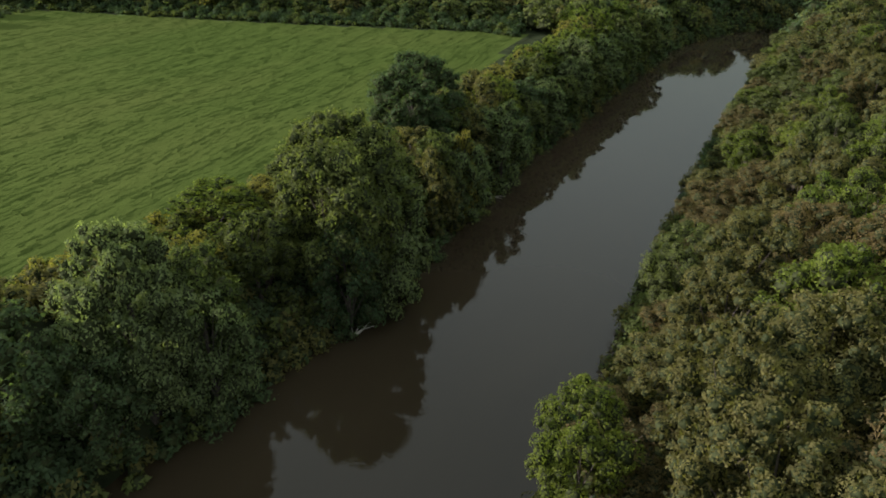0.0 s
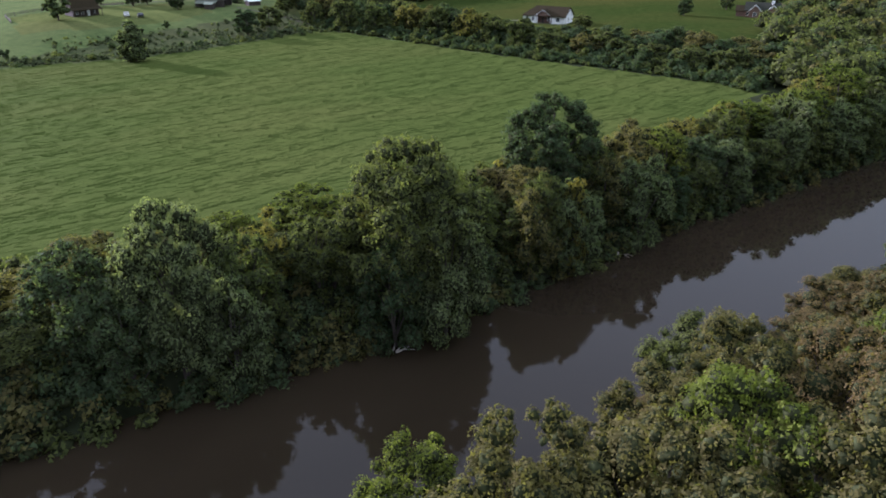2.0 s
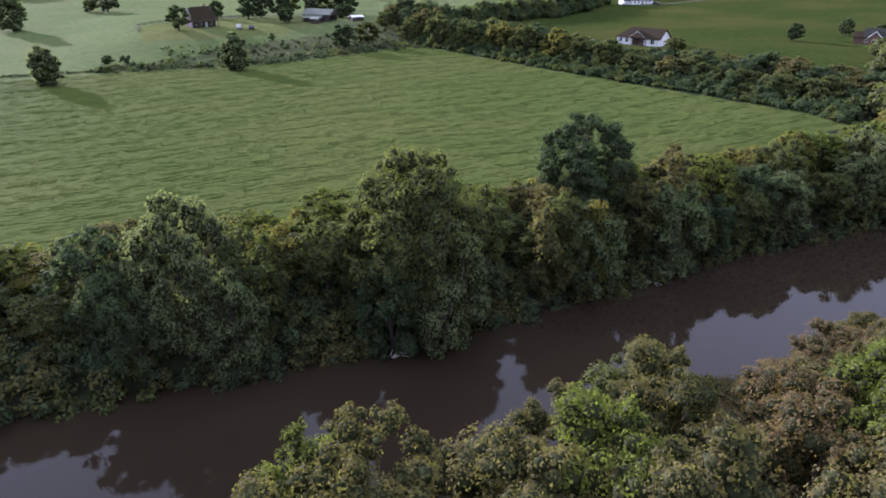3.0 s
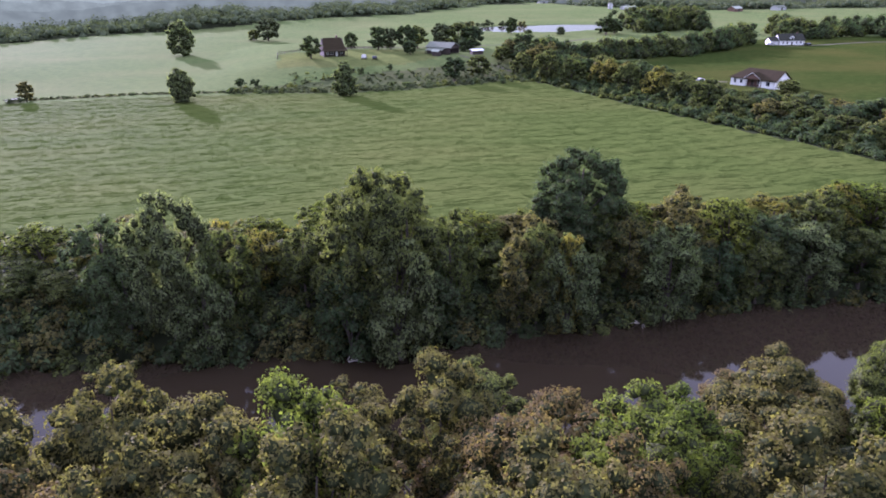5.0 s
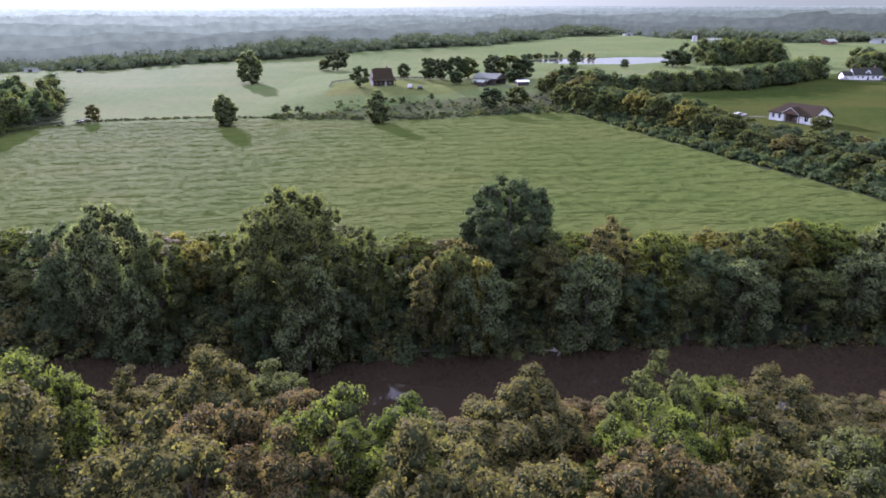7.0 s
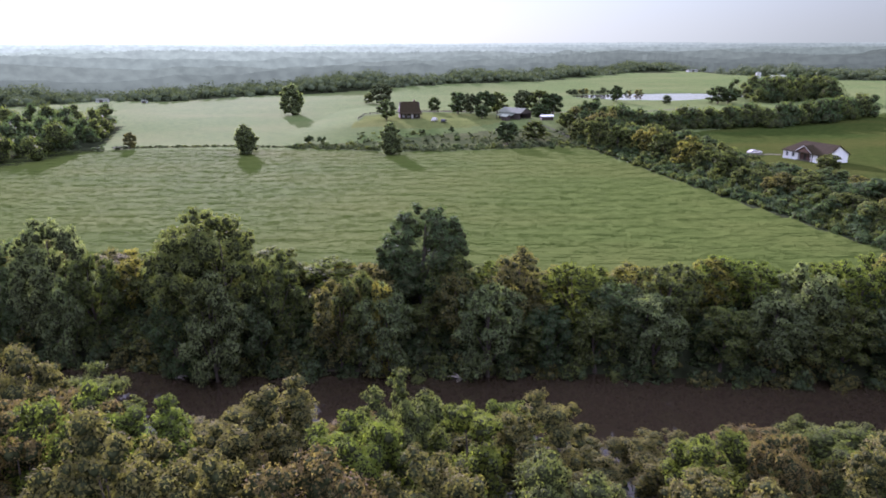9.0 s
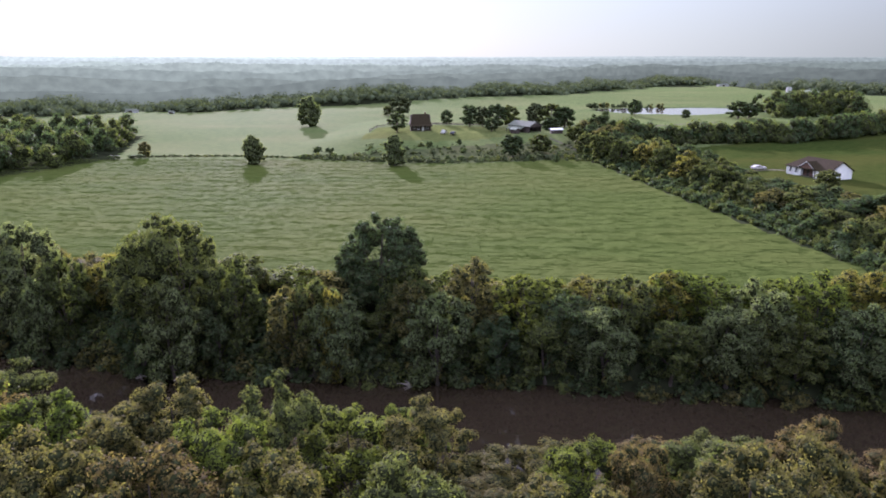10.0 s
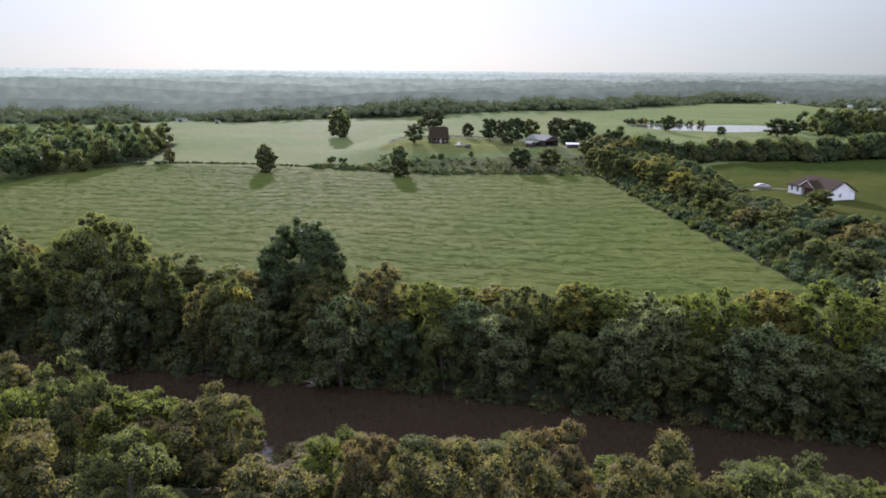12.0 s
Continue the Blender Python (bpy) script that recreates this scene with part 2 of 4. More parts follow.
def pond_reach(x, y):
    """Under 1 inside the pond's outline."""
    a = np.arctan2(y - POND_AT[1], x - POND_AT[0])
    r = 1 + 0.10 * np.sin(2 * a + 0.5) + 0.07 * np.sin(3 * a) + 0.04 * np.sin(7 * a)
    return np.hypot((x - POND_AT[0]) / 55, (y - POND_AT[1]) / 31) / r


def land(x, y):
    """Height of the ground."""
    x, y = np.asarray(x, float), np.asarray(y, float)
    z = 3.0 * step((x - 182) / 22) * step((y - 50) / 40)
    knoll = 5.5 * step((y - 203) / 46) * step((x - 20) / 50) * step((215 - x) / 60) * step((390 - y) / 90)
    z = np.maximum(z, knoll)
    z = np.maximum(z, 1.5 * step((y - 215) / 80))
    z = np.maximum(z, 3.6 * step((y - 310) / 60) * step((x - 60) / 120))
    z = np.maximum(z, 5.0 * step((y - 430) / 120)) 
    z = z + 0.25 * np.sin(x * 0.045 + 1) * np.sin(y * 0.038) * step((y - 60) / 40)
    pr = pond_reach(x, y)
    z = np.where(pr < 1.35, POND_Z + 0.3 + (z - POND_Z - 0.3) * step((pr - 1) / 0.35), z)
    z = np.where(pr < 1.0, POND_Z - 1.2 * step((1.02 - pr) / 0.1), z)
    out = np.maximum(y - far_bank(x), 0)
    z_far = -10 + (z + 10) * (0.30 * step(out / 2.5) + 0.70 * step(out / 15))
    inn = np.maximum(near_bank(x) - y, 0)
    z_near = -10 + 9.0 * (0.35 * step(inn / 2) + 0.65 * step(inn / 10))
    return np.where(y > near_bank(x), z_far, z_near)


def at(x, y):
    return float(land(x, y))


def inside(px, py, xs, ys):
    """Whether points lie in a polygon."""
    hit = np.zeros(px.shape, bool)
    j = len(xs) - 1
    for i in range(len(xs)):
        cross = ((ys[i] > py) != (ys[j] > py)) & (px < (xs[j] - xs[i]) * (py - ys[i]) / (ys[j] - ys[i] + 1e-9) + xs[i])
        hit ^= cross
        j = i
    return hit


def spread(lo, hi, fine, reach, grow=1.28):
    """Even steps from lo to hi, then ever wider ones out to the reach."""
    mid = list(np.arange(lo, hi + 0.01, fine))
    up, s = [mid[-1]], fine
    while up[-1] < reach:
        s *= grow
        up.append(up[-1] + s)
    down, s = [mid[0]], fine
    while down[-1] > -reach:
        s *= grow
        down.append(down[-1] - s)
    return np.array(down[:0:-1] + mid + up[1:])


# the edge of the woods beyond the pastures
WOODS_X = [-900, -150, -128, -82, -25, 40, 87, 177, 334, 396, 406, 465, 1400]
WOODS_Y = [300, 370, 412, 405, 460, 495, 530, 562, 766, 778, 660, 570, 540]


def build_ground():
    xs, ys = spread(-110, 330, 2.4, 4800), spread(-70, 470, 2.4, 4800)
    gx, gy = np.meshgrid(xs, ys)
    gz = land(gx, gy)
    verts = np.stack([gx.ravel(), gy.ravel(), gz.ravel()], 1)
    nx, ny = len(xs), len(ys)
    i = (np.arange(ny - 1)[:, None] * nx + np.arange(nx - 1)[None, :]).ravel()
    faces = np.stack([i, i + 1, i + nx + 1, i + nx], 1)
    c = verts[faces].mean(1)
    x, y = c[:, 0], c[:, 1]
    kind = np.full(len(faces), 1)
    kind[inside(x, y, [-400, 57, 75, 120, 147, 176, 181, 140, 60, 20, -400], [200, 200, 194, 198, 209, 74, 56, 52, 58, 66, 120])] = 0
    kind[inside(x, y, [182, 230, 330, 520, 520, 330, 200, 160], [62, 66, 90, 120, 300, 300, 225, 215])] = 2
    kind[inside(x, y, [-26, 14, 40, 75, 96, 121, 150, 150, 130, 100, 60, 40, -26], [204, 205, 203, 195, 194, 199, 208, 228, 229, 225, 213, 209, 208])] = 5
    kind[inside(x, y, [58, 90, 108, 122, 126, 118, 88, 61], [236, 231, 233, 240, 252, 272, 277, 268])] = 6
    bankside = (y < far_bank(x) + 13) | ((x > 186) & (y < 62)) | inside(x, y, [147, 175.5, 181, 200, 190, 160], [211, 76, 62, 66, 100, 222])
    kind[bankside | ((kind != 0) & (y < 76) & (x < 190) & (y > near_bank(x)))] = 3
    kind[(y < far_bank(x) + 0.5) & (y > near_bank(x) - 0.5)] = 4
    kind[y > np.interp(x, WOODS_X, WOODS_Y) - 3] = 3
    kind[(x < np.interp(y, [120, 160, 200, 262], [-49, -47, -33, -50])) & (x > -160) & (y > 138) & (y < 265)] = 3
    me = grid_mesh("ground", verts, faces, (FIELD, PASTURE, LAWN, FLOOR, MUD, ROUGH, YARD), kind)
    return tagged(new("ground", smooth(me)), "rolling green hayfield, pasture and wooded river banks", "ground", kind="structure")


build_ground()


def track(label, points, wide):
    """A worn two-edged lane laid on the ground along those points."""
    rng = random.Random(len(label))
    verts, n = [], 0
    for (ax, ay), (bx, by) in zip(points, points[1:]):
        k = max(2, int(math.hypot(bx - ax, by - ay) / 1.2))
        d = Vector((by - ay, ax - bx)).normalized()
        for i in range(k):
            x, y = ax + (bx - ax) * i / k, ay + (by - ay) * i / k
            for s in (-1, -0.4, 0.4, 1):
                w = s * wide / 2 * rng.uniform(0.8, 1.15)
                px, py = x + d.x * w, y + d.y * w
                verts.append((px, py, at(px, py) + (0.10 if abs(s) < 0.5 else 0.02)))
            n += 1
    i = (np.arange(n - 1)[:, None] * 4 + np.arange(3)[None, :]).ravel()
    me = smooth(grid_mesh("road", verts, np.stack([i, i + 1, i + 5, i + 4], 1), (GRAVEL,)))
    return tagged(new("road", me), label, "track", kind="structure")


track("pale gravel farm lane along the pasture", [(84, 285), (112, 283), (150, 281), (190, 300), (240, 330)], 2.6)
track("bare earth lane down from the barn", [(134, 244), (139, 234), (145, 224), (149, 212)], 1.5)
track("worn gravel drive beside the white house", [(166, 172), (184, 170), (198, 167), (206, 162)], 2.0)
track("gravel lane to the far house", [(312, 263), (334, 262), (372, 268), (420, 262)], 2.6)


def build_river():
    xs = np.concatenate([np.arange(-800, 345, 6.0)])
    rows = np.stack([near_bank(xs) - 5, far_bank(xs) + 5], 1)
    verts = []
    for k in range(5):
        f = k / 4
        verts.append(np.stack([xs, rows[:, 0] * (1 - f) + rows[:, 1] * f, np.full(len(xs), WATER_Z)], 1))
    verts = np.concatenate(verts)
    n = len(xs)
    i = (np.arange(4)[:, None] * n + np.arange(n - 1)[None, :]).ravel()
    me = grid_mesh("river", verts, np.stack([i, i + 1, i + n + 1, i + n], 1), (RIVER,))
    return tagged(new("river", me), "calm muddy brown river reflecting the grey sky", "river", kind="structure")


build_river()


def build_pond():
    a = np.linspace(0, 2 * np.pi, 96, endpoint=False)
    r = (1 + 0.10 * np.sin(2 * a + 0.5) + 0.07 * np.sin(3 * a) + 0.04 * np.sin(7 * a)) * 1.01
    rim = np.stack([POND_AT[0] + 55 * r * np.cos(a), POND_AT[1] + 31 * r * np.sin(a), np.full(96, POND_Z)], 1)
    # the outline in polar form is taken in stretched space, as in pond_reach
    bm = bmesh.new()
    mid = bm.verts.new((*POND_AT, POND_Z))
    ring = [bm.verts.new(p) for p in rim]
    for i in range(96):
        bm.faces.new((mid, ring[i], ring[(i + 1) % 96]))
    me = bpy.data.meshes.new("pond")
    bm.to_mesh(me)
    me.materials.append(POND)
    return tagged(new("pond", me), "still farm pond mirroring the bright sky", "pond", kind="structure")


build_pond()


# ---- trees ----
def tubes(paths, sides=7):
    """One mesh of tapered tubes; each path is a list of (point, radius)."""
    verts, faces, base = [], [], 0
    for path in paths:
        pts = [Vector(p) for p, _ in path]
        for i, (p, (_, r)) in enumerate(zip(pts, path)):
            d = (pts[min(i + 1, len(pts) - 1)] - pts[max(i - 1, 0)]).normalized()
            u = d.orthogonal().normalized()
            w = d.cross(u)
            for s in range(sides):
                a = 2 * math.pi * s / sides
                verts.append(p + (u * math.cos(a) + w * math.sin(a)) * r)
        for i in range(len(pts) - 1):
            for s in range(sides):
                q = (s + 1) % sides
                faces.append((base + i * sides + s, base + i * sides + q, base + (i + 1) * sides + q, base + (i + 1) * sides + s))
        base += len(pts) * sides
    return smooth(grid_mesh("trunk", [tuple(v) for v in verts], faces, (BARK,)))


def ball(k=1):
    bm = bmesh.new()
    bmesh.ops.create_icosphere(bm, subdivisions=k, radius=1.0)
    v = np.array([p.co[:] for p in bm.verts])
    f = np.array([[q.index for q in p.verts] for p in bm.faces])
    bm.free()
    return v, f


BALL = ball(1)


def crown_mesh(name, rng, centres, radii, leaves, size, mats, index=None, flat=0.85, droop=0.0, spread_out=0.38, core=0.64, loose=0.45, heart=None):
    """Leaf clumps: round each centre a close inner mass and a shell of single leaves that face outwards."""
    centres, radii = np.asarray(centres, float), np.asarray(radii, float)
    m = len(centres)
    index = np.zeros(m, int) if index is None else np.asarray(index)
    # inner masses, by default coloured dark to stand in for shade inside the crown
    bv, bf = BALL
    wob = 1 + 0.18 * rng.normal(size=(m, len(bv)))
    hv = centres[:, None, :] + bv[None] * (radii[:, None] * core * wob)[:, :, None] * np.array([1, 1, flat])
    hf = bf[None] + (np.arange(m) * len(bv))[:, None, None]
    # leaves
    w = radii ** 2
    k = np.maximum(6, (leaves * w / w.sum()).astype(int))
    own = np.repeat(np.arange(m), k)
    n = len(own)
    d = rng.normal(size=(n, 3))
    d /= np.linalg.norm(d, axis=1)[:, None]
    d[:, 2] = np.where(d[:, 2] < -0.45, -d[:, 2], d[:, 2])
    # leaves gather in sprays, so that each clump has a ragged, knobbly skin
    spray = np.sin(d @ rng.normal(size=(3, 5)) * 3.2 + own[:, None] * np.array([1.3, 2.1, 3.7, 0.7, 5.1])).mean(1)
    q = radii[own][:, None] * (1.04 + 0.26 * spray[:, None] - spread_out * rng.random((n, 1)) ** 1.5)
    pos = centres[own] + d * q * np.array([1, 1, flat])
    pos[:, 2] -= droop * rng.random(n) ** 2 * radii[own]
    nor = d + np.array([0, 0, 0.30]) + rng.normal(size=(n, 3)) * loose
    nor /= np.linalg.norm(nor, axis=1)[:, None]
    t = np.cross(nor, rng.normal(size=(n, 3)))
    t /= np.linalg.norm(t, axis=1)[:, None]
    b = np.cross(nor, t)
    ln = size * (0.6 + 0.8 * rng.random((n, 1)))
    wd = ln * (0.6 + 0.25 * rng.random((n, 1)))
    lv = np.stack([pos - t * ln * 0.5 - b * wd * 0.5, pos - t * ln * 0.3 + b * wd * 0.6 + nor * ln * 0.08, pos + t * ln * 0.6 - nor * ln * 0.1], 1)
    lf = np.arange(3 * n).reshape(-1, 3) + m * len(bv)
    verts = np.concatenate([hv.reshape(-1, 3), lv.reshape(-1, 3)])
    faces = np.concatenate([hf.reshape(-1, 3), lf])
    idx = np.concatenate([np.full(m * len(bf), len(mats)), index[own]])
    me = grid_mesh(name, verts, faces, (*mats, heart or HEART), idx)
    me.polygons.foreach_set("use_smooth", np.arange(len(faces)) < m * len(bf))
    return me


def tree_kind(seed, height, radius, skirt, lobes, per, leaves, size, middle=0.58, trunk=0.3, flat=0.9, droop=0.0, lobe=(0.34, 0.48), sub=(0.36, 0.56), stems=1, core=0.74, depth=0.30):
    """Meshes of one kind of tree: (trunk, crown, height, radius). Lobes on the crown's outline carry smaller clumps. skirt: where the crown begins."""
    rng = np.random.default_rng(seed)
    mid = height * middle
    up, down = height - mid, mid - skirt
    centres, radii, paths, big = [], [], [], []
    gold = math.pi * (3 - math.sqrt(5))
    lean = rng.normal(size=2) * 0.03 * height
    for i in range(lobes):
        f = (i + 0.5) / lobes
        z = 1 - 1.8 * f
        a = i * gold + rng.normal() * 0.4
        h = math.sqrt(max(0.0, 1 - z * z)) if z > 0 else math.sqrt(max(0.2, 1 - (z * 1.05) ** 2))
        rl = radius * rng.uniform(*lobe)
        rr = (radius - rl * 0.9) * rng.uniform(0.85, 1.12)
        pz = mid + (z * (up - rl * 0.85) * rng.uniform(0.86, 1.05) if z > 0 else z * (down - rl * 0.4))
        p = np.array([math.cos(a) * h * rr + lean[0] * pz / height, math.sin(a) * h * rr + lean[1] * pz / height, pz])
        big.append(p)
        out = p - np.array([0, 0, mid - 0.2 * up])
        out /= np.linalg.norm(out) + 1e-6
        for j in range(per):
            d = rng.normal(size=3) + out * 0.9 + np.array([0, 0, 0.25])
            d /= np.linalg.norm(d)
            rc = rl * rng.uniform(*sub)
            centres.append(p + d * (rl - rc * 0.55) * rng.uniform(0.8, 1.1) * np.array([1, 1, 0.92]))
            radii.append(rc)
        centres.append(p)
        radii.append(rl * 0.62)
    for i in range(max(3, lobes // 4)):
        p = rng.uniform(-1, 1, 3) * np.array([radius * 0.5, radius * 0.5, up * 0.55])
        centres.append(np.array([p[0], p[1], mid + p[2]]))
        radii.append(radius * 0.34)
    crown = crown_mesh("crown", rng, centres, radii, leaves, size, (LEAF["green"],), None, flat, droop, spread_out=depth, core=core)
    for s in range(stems):
        o = rng.normal(size=2) * (0.0 if stems == 1 else 0.16 * radius)
        bend = rng.normal(size=2) * 0.04 * height
        spine = [((o[0] * (1 + 0.8 * f) + bend[0] * math.sin(2.4 * f) + lean[0] * f, o[1] * (1 + 0.8 * f) + bend[1] * math.sin(2.4 * f) + lean[1] * f, f * height * 0.86 - 0.6), trunk * (1.25 - f) ** 1.1 if f > 0 else trunk * 1.7) for f in np.linspace(0, 1, 9)]
        paths.append(spine)
        for k in rng.choice(lobes, size=min(9, lobes), replace=False):
            tip = Vector(big[k])
            f = min(0.8, max(0.22, (tip.z / height) * 0.62))
            root = Vector(spine[int(f * 8)][0])
            midp = root.lerp(tip, 0.5) + Vector((0, 0, 0.10 * (tip - root).length))
            r0 = trunk * (1.15 - f) * 0.5
            paths.append([(root, r0), (root.lerp(midp, 0.6), r0 * 0.75), (midp.lerp(tip, 0.3), r0 * 0.5), (tip, r0 * 0.15)])
    return tubes(paths, 6), crown, height, radius


KINDS = {
    "near": [tree_kind(10 + i, 16, 4.8, 4.5, 20, 6, 13500, 0.182, middle=0.62, trunk=0.22, lobe=(0.24, 0.42), sub=(0.30, 0.54), core=0.66, depth=0.34) for i in range(6)],
    "bank": [tree_kind(20 + i, 14, 5.0, 0.6, 22, 4, 7000, 0.29, middle=0.52, trunk=0.26, droop=0.3, lobe=(0.26, 0.44), sub=(0.34, 0.60), core=0.58, depth=0.40) for i in range(5)],
    "oak": [tree_kind(38, 17, 6.8, 1.0, 70, 5, 30000, 0.24, middle=0.46, trunk=0.45, lobe=(0.20, 0.33), sub=(0.36, 0.6), core=0.58, depth=0.40)],
    "tall": [tree_kind(33, 19, 7.8, 1.0, 66, 4, 30000, 0.27, middle=0.52, trunk=0.34, lobe=(0.19, 0.31), sub=(0.36, 0.6), stems=3, core=0.56, depth=0.42)],
    "bush": [tree_kind(40 + i, 5, 3.0, 0.0, 8, 2, 1000, 0.38, middle=0.5, trunk=0.10, droop=0.4, lobe=(0.4, 0.6)) for i in range(3)],
    "hedge": [tree_kind(50 + i, 9, 4.4, 0.2, 13, 4, 3600, 0.36, middle=0.5, trunk=0.2, lobe=(0.34, 0.5)) for i in range(4)],
    "field": [tree_kind(60 + i, 10, 3.6, -0.6, 28, 3, 4600, 0.38, middle=0.42, trunk=0.2, lobe=(0.40, 0.56)) for i in range(2)],
    "lone": [tree_kind(70 + i, 11, 4.2, 0.4, 20, 3, 3200, 0.42, middle=0.5, trunk=0.22) for i in range(3)],
}
FOLIAGE = {"green": "full green leafy crown", "dark": "dense dark green crown", "olive": "dull olive green crown", "brown": "russet brown autumn crown",
           "lime": "bright lime green crown", "yellow": "yellow leafy crown", "grey": "haze-tinted grey green crown", "pale": "pale green crown lightened for haze"}
HABIT = {"near": "tall riverside tree", "bank": "bushy riverbank tree", "oak": "broad domed oak", "tall": "tall many-stemmed riverbank tree", "bush": "low riverbank bush",
         "hedge": "hedgerow tree", "field": "round field tree", "lone": "farmyard tree"}
pick = random.Random(5)


def plant(kind, x, y, top, radius, colour, group, spot="", which=None, base=None):
    """A tree with its crown's top at that height above the datum."""
    trunk, crown, h0, r0 = KINDS[kind][pick.randrange(len(KINDS[kind])) if which is None else which]
    z = at(x, y) if base is None else base
    ob = new("bush" if kind == "bush" else "tree")
    s, h = radius / r0, max(0.25, (top - z) / h0)
    ob.matrix_world = Matrix.LocRotScale((x, y, z - 0.05), Euler((0, 0, pick.uniform(0, 6.28))), (s, s, h))
    t, c = new("trunk", trunk), new("crown", crown)
    t.parent = c.parent = ob
    c.material_slots[0].link = "OBJECT"
    c.material_slots[0].material = LEAF[colour]
    tagged(ob, f"{HABIT[kind]} with {FOLIAGE[colour]}{spot}", "bush" if kind == "bush" else "tree", group)
    return ob


# far bank: the single trees that stand out
G = "trees along the river bank below the field"
for row in ((27, 47, 9.5, 5.0, "dark"), (42.5, 41.5, 8.6, 4.2, "green"), (46, 46, 6.6, 3.6, "yellow"), (39.5, 38.5, 6.2, 3.8, "pale"),
            (52, 43, 7.5, 4.0, "green"), (70, 38, 9.8, 4.6, "green"), (62.5, 32.6, 8.8, 4.6, "pale"), (79.4, 35.5, 6.2, 4.0, "olive"), (82, 36, 7.2, 3.8, "green"),
            (86, 34.2, 6.0, 4.4, "pale"), (100.6, 33.6, 6.7, 5.4, "pale"), (105, 39.4, 9.4, 5.2, "olive")):
    plant("bank", *row, G, " over the water")
plant("tall", 60.5, 37.5, 16.2, 8.2, "green", G, " above its neighbours")
plant("oak", 35.2, 42.5, 13.3, 5.8, "pale", G, " over the water")
plant("oak", 91, 44, 14.8, 7.2, "dark", G, " at the field's edge")
# lime and yellow leaves here carry the glow of backlit tops
for row in ((113, 39, 7.6, 4.8, "lime"), (119, 36, 5.6, 4.8, "dark"), (127, 37, 8.4, 5.0, "green"), (135, 41, 7.6, 4.8, "lime"), (145, 34, 8.8, 5.0, "pale"),
            (153, 35, 9.6, 5.0, "lime"), (161, 38, 9.0, 5.2, "yellow"), (168, 36, 10.6, 5.4, "lime"), (176, 32, 8.0, 5.0, "green"), (183, 44, 8.0, 5.0, "lime")):
    plant("bank", *row, G, " below the field")
for row in ((95, 40, 8.6, 4.6, "green"), (84, 41, 7.0, 4.2, "olive"), (85.6, 33.8, 7.0, 2.3, "yellow"), (96, 38, 6.6, 4.0, "olive"), (57, 35, 6.0, 4.2, "dark"), (68, 36, 4.0, 4.0, "dark"), (30, 42, 6.0, 4.2, "dark")):
    plant("bank", *row, G, " over the water")
for row in ((109, 34.5, 2.6, 4.0, "dark"), (116, 34, 3.6, 4.2, "green"), (124.5, 33.5, 4.6, 4.6, "pale"), (133.5, 33, 3.4, 4.2, "green"), (141, 32.5, 4.8, 4.4, "pale"), (150, 32, 4.0, 4.4, "green"),
            (157.5, 31, 6.2, 5.0, "pale"), (166, 30, 4.2, 4.4, "green"), (173.5, 29.5, 5.4, 4.8, "pale"), (182, 28.5, 4.4, 4.8, "green"), (191, 28, 6.0, 5.0, "green"), (200, 26, 6.6, 5.0, "pale")):
    plant("bank", *row, G, " leaning over the water")
# far bank: the lower growth between them
fill = random.Random(8)
for x in np.arange(0, 196, 7.8):
    e = float(growth(x))
    for off, top, r in ((8.5, 2.6, 4.6), (15.5, 5.9, 4.6)):
        px, py = x + fill.uniform(-2.4, 2.4), e + off + fill.uniform(-1.6, 1.6)
        # past x 98 the back row is lime and yellow, backlight put into leaf colour
        plant("bank", px, py, top + fill.uniform(-2.0, 2.2), r * fill.uniform(0.8, 1.15), fill.choice(("green", "green", "dark", "pale") if off < 15 else ("lime", "yellow", "lime") if x > 98 else ("lime", "green", "olive", "yellow", "olive")), G, " by the water" if off < 12 else " at the field's edge")


def thicket(name, label, spots, leaves, size, per=6, mats=("green", "dark", "olive"), heart=None):
    """Many crowns that nobody could count, as one mass: spots of (x, y, top, radius)."""
    rng = np.random.default_rng(len(spots))
    centres, radii, idx = [], [], []
    for x, y, top, r in spots:
        z = at(x, y)
        h = top - z
        k = int(rng.integers(len(mats)))
        for j in range(per):
            f = j / max(1, per - 1)
            rr = r * (0.62 - 0.16 * f) * rng.uniform(0.85, 1.15)
            rr = min(rr, 0.75 * h)
            a = rng.uniform(0, 6.28)
            o = r * 0.52 * (1 - 0.6 * f)
            centres.append((x + math.cos(a) * o, y + math.sin(a) * o, max(z + rr * 0.3, z + (0.25 + 0.62 * f) * h - rr * 0.25 * f)))
            radii.append(rr)
            idx.append(k)
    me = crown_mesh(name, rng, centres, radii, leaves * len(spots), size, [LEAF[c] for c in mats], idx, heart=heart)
    return tagged(new(name, me), label, "thicket", kind="stuff")


spots = []
for x in np.arange(4, 330, 2.1):
    e = float(far_bank(x))
    for off, top, r in ((0.2, -6.2, 2.2), (1.8, -5.2, 2.2), (3.4, -4.0, 2.4), (5.0, -3.2, 2.4), (6.6, -2.2, 2.6), (8.6, -1.0, 2.6), (10.8, 0.2, 2.8)):
        spots.append((x + fill.uniform(-1.2, 1.2), e + off + fill.uniform(-0.9, 0.9), top + fill.uniform(-1.0, 1.4), r * fill.uniform(0.75, 1.2)))
thicket("bank_undergrowth", "tangled green undergrowth hanging over the far water's edge", spots, 150, 0.46, per=4, mats=("green", "dark", "dark", "olive"))
# fringe scrub, its leaves coloured as though the low sun shone through
spots = []
